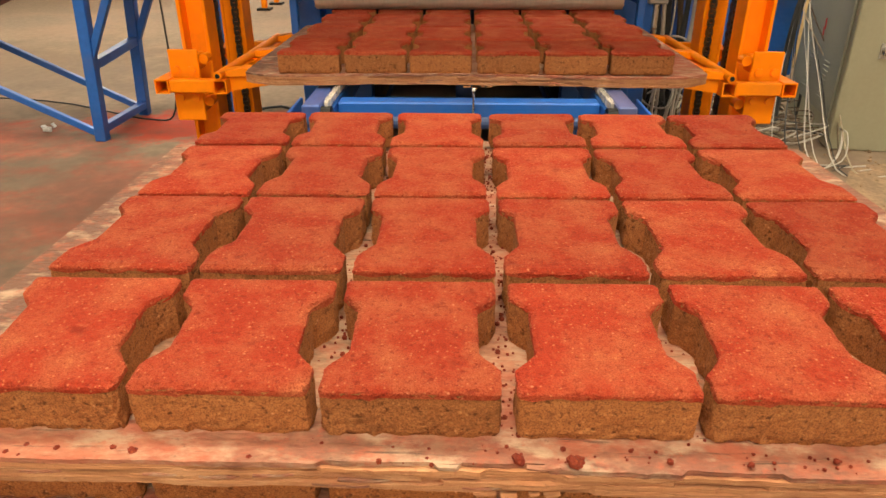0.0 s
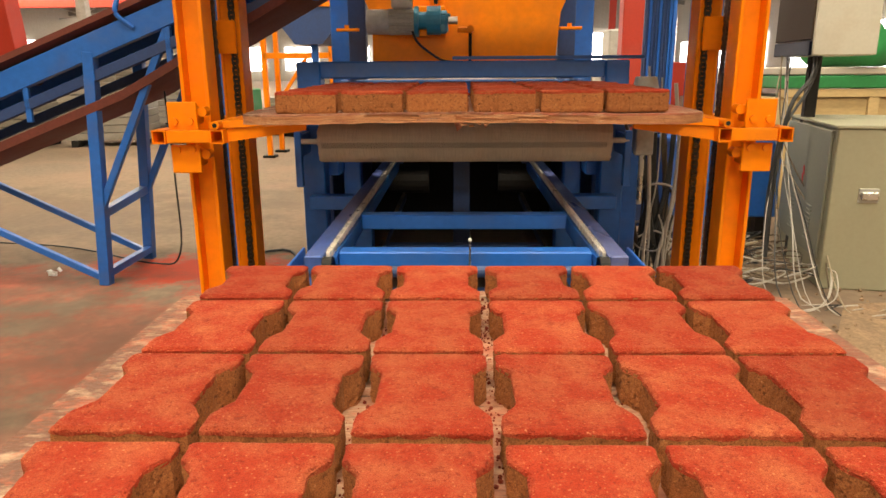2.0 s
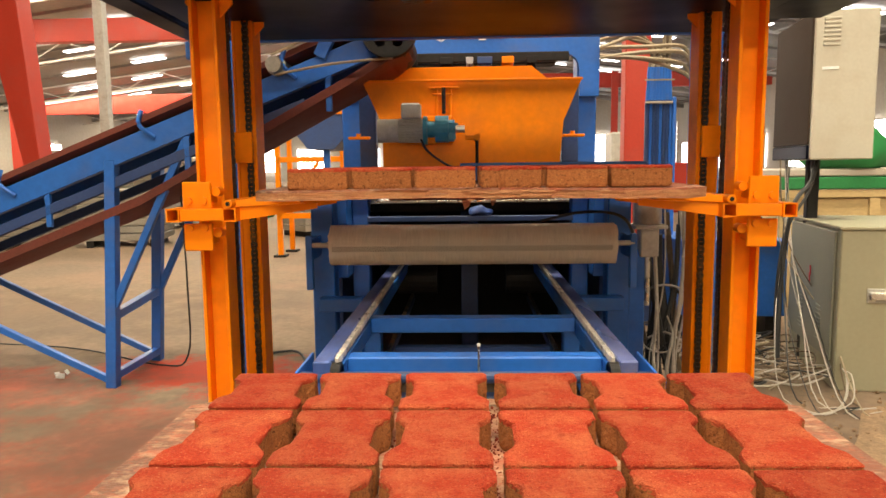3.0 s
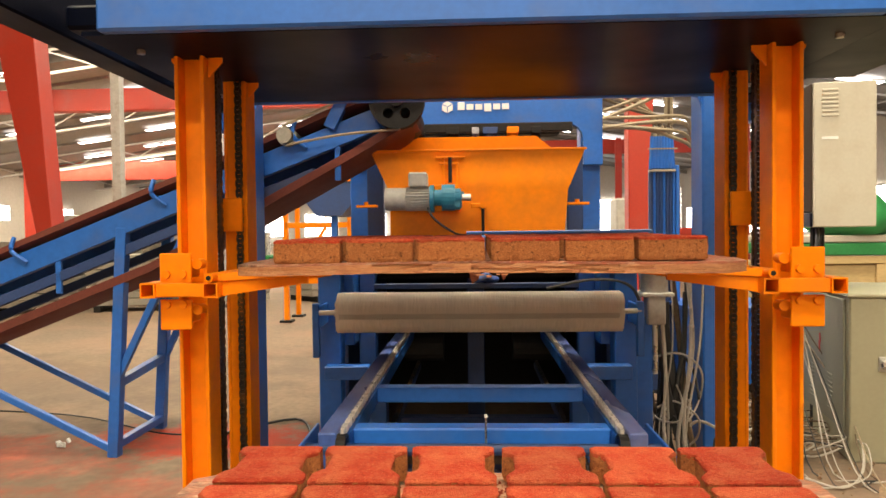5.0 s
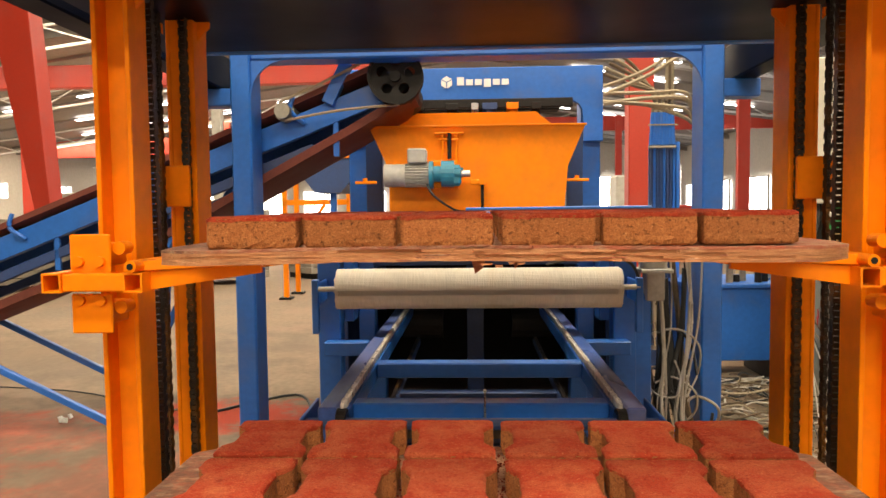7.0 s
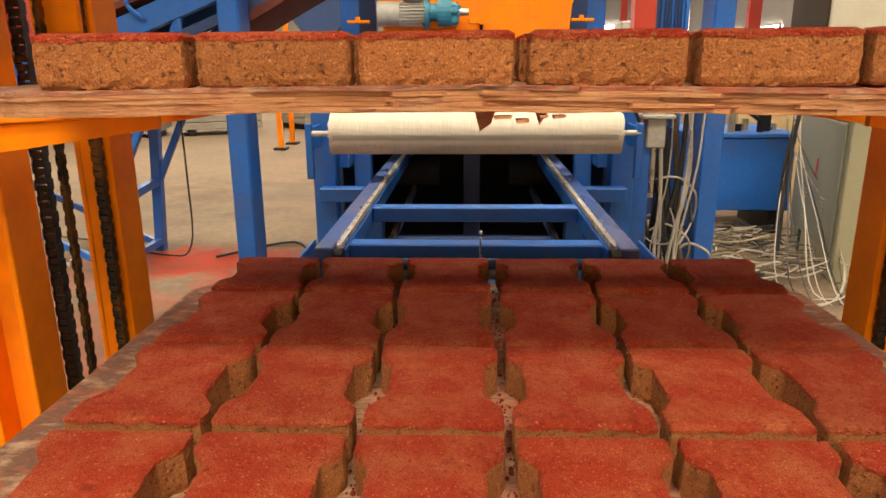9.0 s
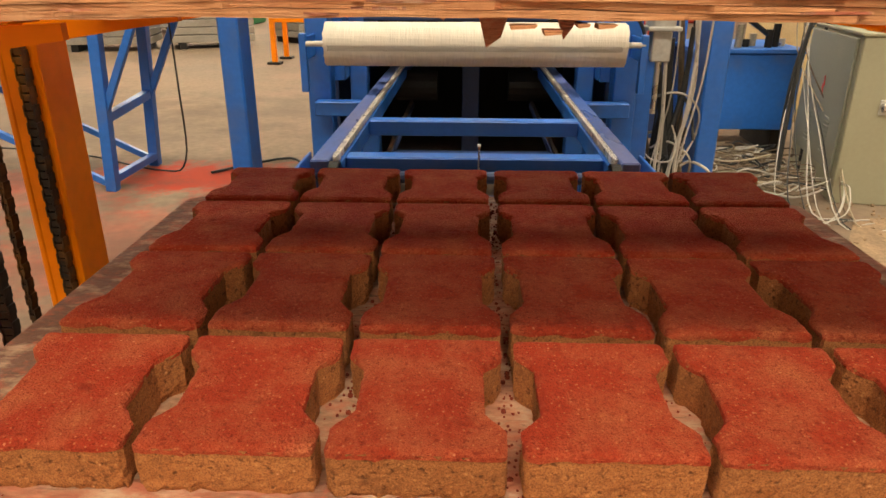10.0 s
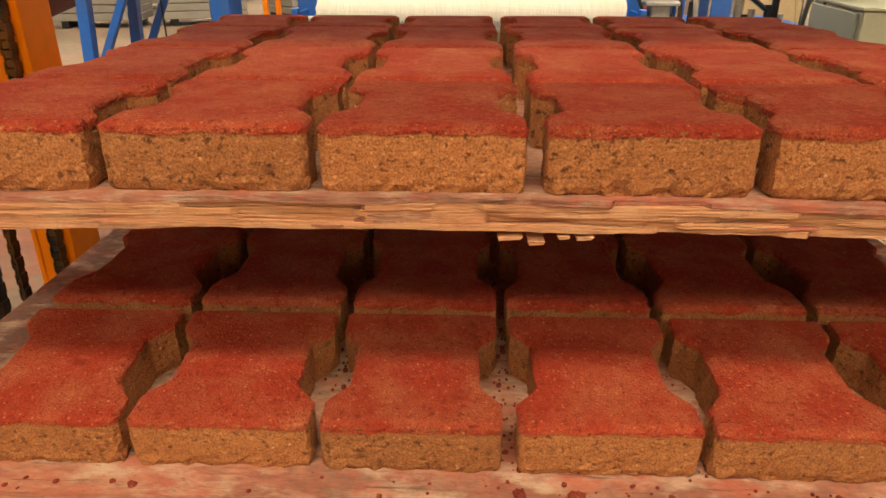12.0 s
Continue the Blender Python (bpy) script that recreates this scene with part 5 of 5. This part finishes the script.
part("warning_sign", boltm, BOLT_RED, dr)
for c in range(2):
    for k in range(9):
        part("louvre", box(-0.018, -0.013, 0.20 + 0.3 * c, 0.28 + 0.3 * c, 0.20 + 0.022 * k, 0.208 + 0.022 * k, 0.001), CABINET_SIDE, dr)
hd = part("handle", box(0.13, 0.21, -0.03, -0.004, 0.46, 0.50, 0.006), STEEL, cab, "steel pull handle")
part("handle_plate", box(0.125, 0.215, -0.008, 0.0, 0.445, 0.515, 0.002), GREY_PAINT, cab)

wc = thing("control_cabinet", "scuffed cream control cabinet with louvres on a dark stand", "cabinet", pose(1.785, 3.9, 0, 0, 0, -8))
part("carcass", box(0.0, 0.305, 0.0, 0.62, 1.14, 1.90, 0.006), WHITE_CAB, wc)
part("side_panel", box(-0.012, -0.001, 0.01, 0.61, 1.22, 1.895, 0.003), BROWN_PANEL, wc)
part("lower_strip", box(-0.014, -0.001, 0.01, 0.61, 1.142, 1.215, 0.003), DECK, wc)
for k in range(7):
    part("louvre", box(0.04, 0.12, -0.006, 0.001, 1.72 + 0.022 * k, 1.732 + 0.022 * k, 0.002), WHITE_CAB, wc)
part("name_bar", box(0.04, 0.12, -0.003, 0.0, 1.60, 1.615, 0), WHITE, wc)
part("stand", box(0.08, 0.14, 0.25, 0.31, 0.0, 1.14, 0.006), DARK, wc)
tube("supply_cable", [(0.05, 0.1, 1.14), (0.02, 0.02, 1.03), (-0.08, -0.02, 0.88), (-0.12, -0.03, 0.5), (-0.14, -0.1, 0.02)], 0.011, CABLE_B, wc)
tube("supply_cable", [(0.08, 0.1, 1.14), (0.02, 0.05, 0.97), (-0.10, 0.0, 0.75), (-0.14, -0.02, 0.4), (-0.13, -0.05, 0.02)], 0.008, CABLE_B, wc)

crate = thing("goods_crate", "long pale plywood crate with a green covered top", "crate", pose(2.4, 5.6, 0))
part("body", box(0, 3.6, 0, 1.0, 0.0, 0.86, 0.01), CRATE, crate)
for k in range(6):
    part("batten", box(0.05 + 0.62 * k, 0.13 + 0.62 * k, -0.025, -0.001, 0.1, 0.86, 0.003), CRATE, crate)
part("rail", box(0, 3.6, -0.03, -0.001, 0.862, 0.92, 0.003), CRATE, crate)
part("cover", box(-0.02, 3.62, -0.04, 1.02, 0.925, 1.02, 0.01), GREEN, crate, "green sheet cover")
part("lid", box(-0.02, 3.62, -0.04, 1.02, 1.025, 1.08, 0.008), WALL, crate)
bm = bmesh.new()
bmesh.ops.create_icosphere(bm, subdivisions=3, radius=0.3, matrix=pose(2.95, 5.75, 1.22) @ Matrix.Diagonal((1.2, 0.8, 0.75, 1)))
for v in bm.verts:
    v.co += v.normal * 0.06 * noise.noise(v.co * 5)
    v.co.z = max(v.co.z, 1.082)
solid("tarpaulin", bm, GREEN, "crumpled green tarpaulin lying on the crate", "tarpaulin", smooth=True)

# ---- far things ----
for k, (x, y) in enumerate(((-6.7, 10.4), (-5.3, 10.7), (-4.0, 11.2), (-8.1, 10.2), (-2.6, 12.2), (-6.0, 14.0), (-7.4, 13.6))):
    st = thing("sheet_stack", "low stack of grey steel sheets on bearers", "stack", pose(x, y, 0, 0, 0, 12 * k), "sheet stacks")
    for j in range((9, 7, 4, 10, 5, 11, 10)[k]):
        part("sheet", box(-0.6, 0.6, -0.4, 0.4, 0.1 + 0.11 * j, 0.2 + 0.11 * j, 0.006), STACKED, st)
    for xx in (-0.45, 0.45):
        part("bearer", box(xx - 0.05, xx + 0.05, -0.4, 0.4, 0, 0.1, 0.004), DARK, st)
rack = thing("steel_rack", "orange steel rack frame on the hall floor", "rack", pose(-2.02, 9.0, 0))
for x in (-0.42, 0.42):
    for y in (0, 0.6):
        part("post", box(x - 0.03, x + 0.03, y - 0.03, y + 0.03, 0, 1.62, 0.004), ORANGE, rack)
        part("foot", box(x - 0.08, x + 0.08, y - 0.08, y + 0.08, 0, 0.03, 0.003), DARK, rack)
for z in (0.5, 1.22, 1.6):
    part("rail", box(-0.42, 0.42, -0.03, 0.03, z, z + 0.07, 0.004), ORANGE, rack)
part("diagonal", bar((-0.4, 0, 0.5), (0.1, 0, 1.22), 0.04, 0.04), ORANGE, rack)
fh = thing("blue_bin", "dusty dark blue aggregate bin on an orange frame", "bin", pose(-1.42, 7.0, 0))
part("bin_shell", prism([(-0.3, 1.66), (0.26, 1.66), (0.26, 1.5), (0.1, 1.32), (-0.16, 1.32), (-0.3, 1.5)], 0, 0.6), DARK_BLUE, fh)
for x, top in ((0.0, 1.318), (0.22, 1.44)):
    part("leg", box(x - 0.03, x + 0.03, 0.1, 0.16, 0, top, 0.004), BLUE, fh)
part("top_rail", box(-0.34, 0.3, -0.02, 0.02, 1.66, 1.70, 0.003), ORANGE, fh)
for x, y, w, h, mt in ((-9, 15, 1.6, 1.3, GREY_PAINT), (-7, 18, 1.2, 1.5, STACKED), (-5.2, 16, 0.9, 1.1, GREEN), (3.4, 14, 1.2, 1.6, STACKED), (4.6, 17, 1.5, 2.0, RED), (-12, 20, 2.0, 1.8, STACKED), (0.2, 20, 1.4, 1.4, GREY_PAINT), (2.6, 12, 0.5, 1.7, GREY_PAINT)):
    mc_ = thing("workshop_machine", "workshop machine standing far back in the hall", "machine", pose(x, y, 0), "far machines")
    part("base", box(-w / 2, w / 2, 0, 0.9, 0, h * 0.6, 0.03), mt, mc_)
    part("head", box(-w * 0.3, w * 0.2, 0.1, 0.7, h * 0.6, h, 0.03), GREY_PAINT, mc_)
    part("column", rod((w * 0.3, 0.4, h * 0.6), (w * 0.3, 0.4, h * 1.1), 0.08, 12), STEEL, mc_)


# ---- movement ----
def motions():
    ys = [(0, 2.118), (1, 2.118), (2, 2.118), (3, 2.118), (3.7, 2.116), (3.9, 2.107), (4.1, 2.075), (5.0, 1.880), (5.5, 1.768), (6, 1.655), (6.5, 1.544), (6.7, 1.501), (7.5, 1.320), (8.5, 1.094), (9, 0.978), (9.5, 0.863), (9.8, 0.798), (10.0, 0.770), (10.2, 0.761), (11, 0.761), (12, 0.760)]
    zs = [(0, 0.658), (0.5, 0.727), (1, 0.807), (1.5, 0.887), (2, 0.971), (2.4, 1.038), (2.55, 1.054), (2.7, 1.059), (5, 1.058), (8, 1.059), (10.7, 1.058), (10.85, 1.056), (11, 1.041), (11.5, 0.955), (12, 0.871)]
    times = sorted({t for t, _ in ys} | {t for t, _ in zs})

    def at(rows, t):
        return float(np.interp(t, [r[0] for r in rows], [r[1] for r in rows]))
    state = []
    for t in times:
        y, z = at(ys, t), at(zs, t)
        state.append((t, 0.022 + 0.02 * (2.118 - y) - LOAD_X, y - LOAD_Y, z - LOAD_Z))
    walk(stacker, [(t, pose(dx + 0.026, dy + 0.022, 0)) for t, dx, dy, dz in state])
    walk(fork, [(t, pose(0, 0, LOAD_Z + dz)) for t, dx, dy, dz in state])
    for ob, m in load:
        walk(ob, [(t, Matrix.Translation((dx, dy, dz)) @ m) for t, dx, dy, dz in state])


motions()
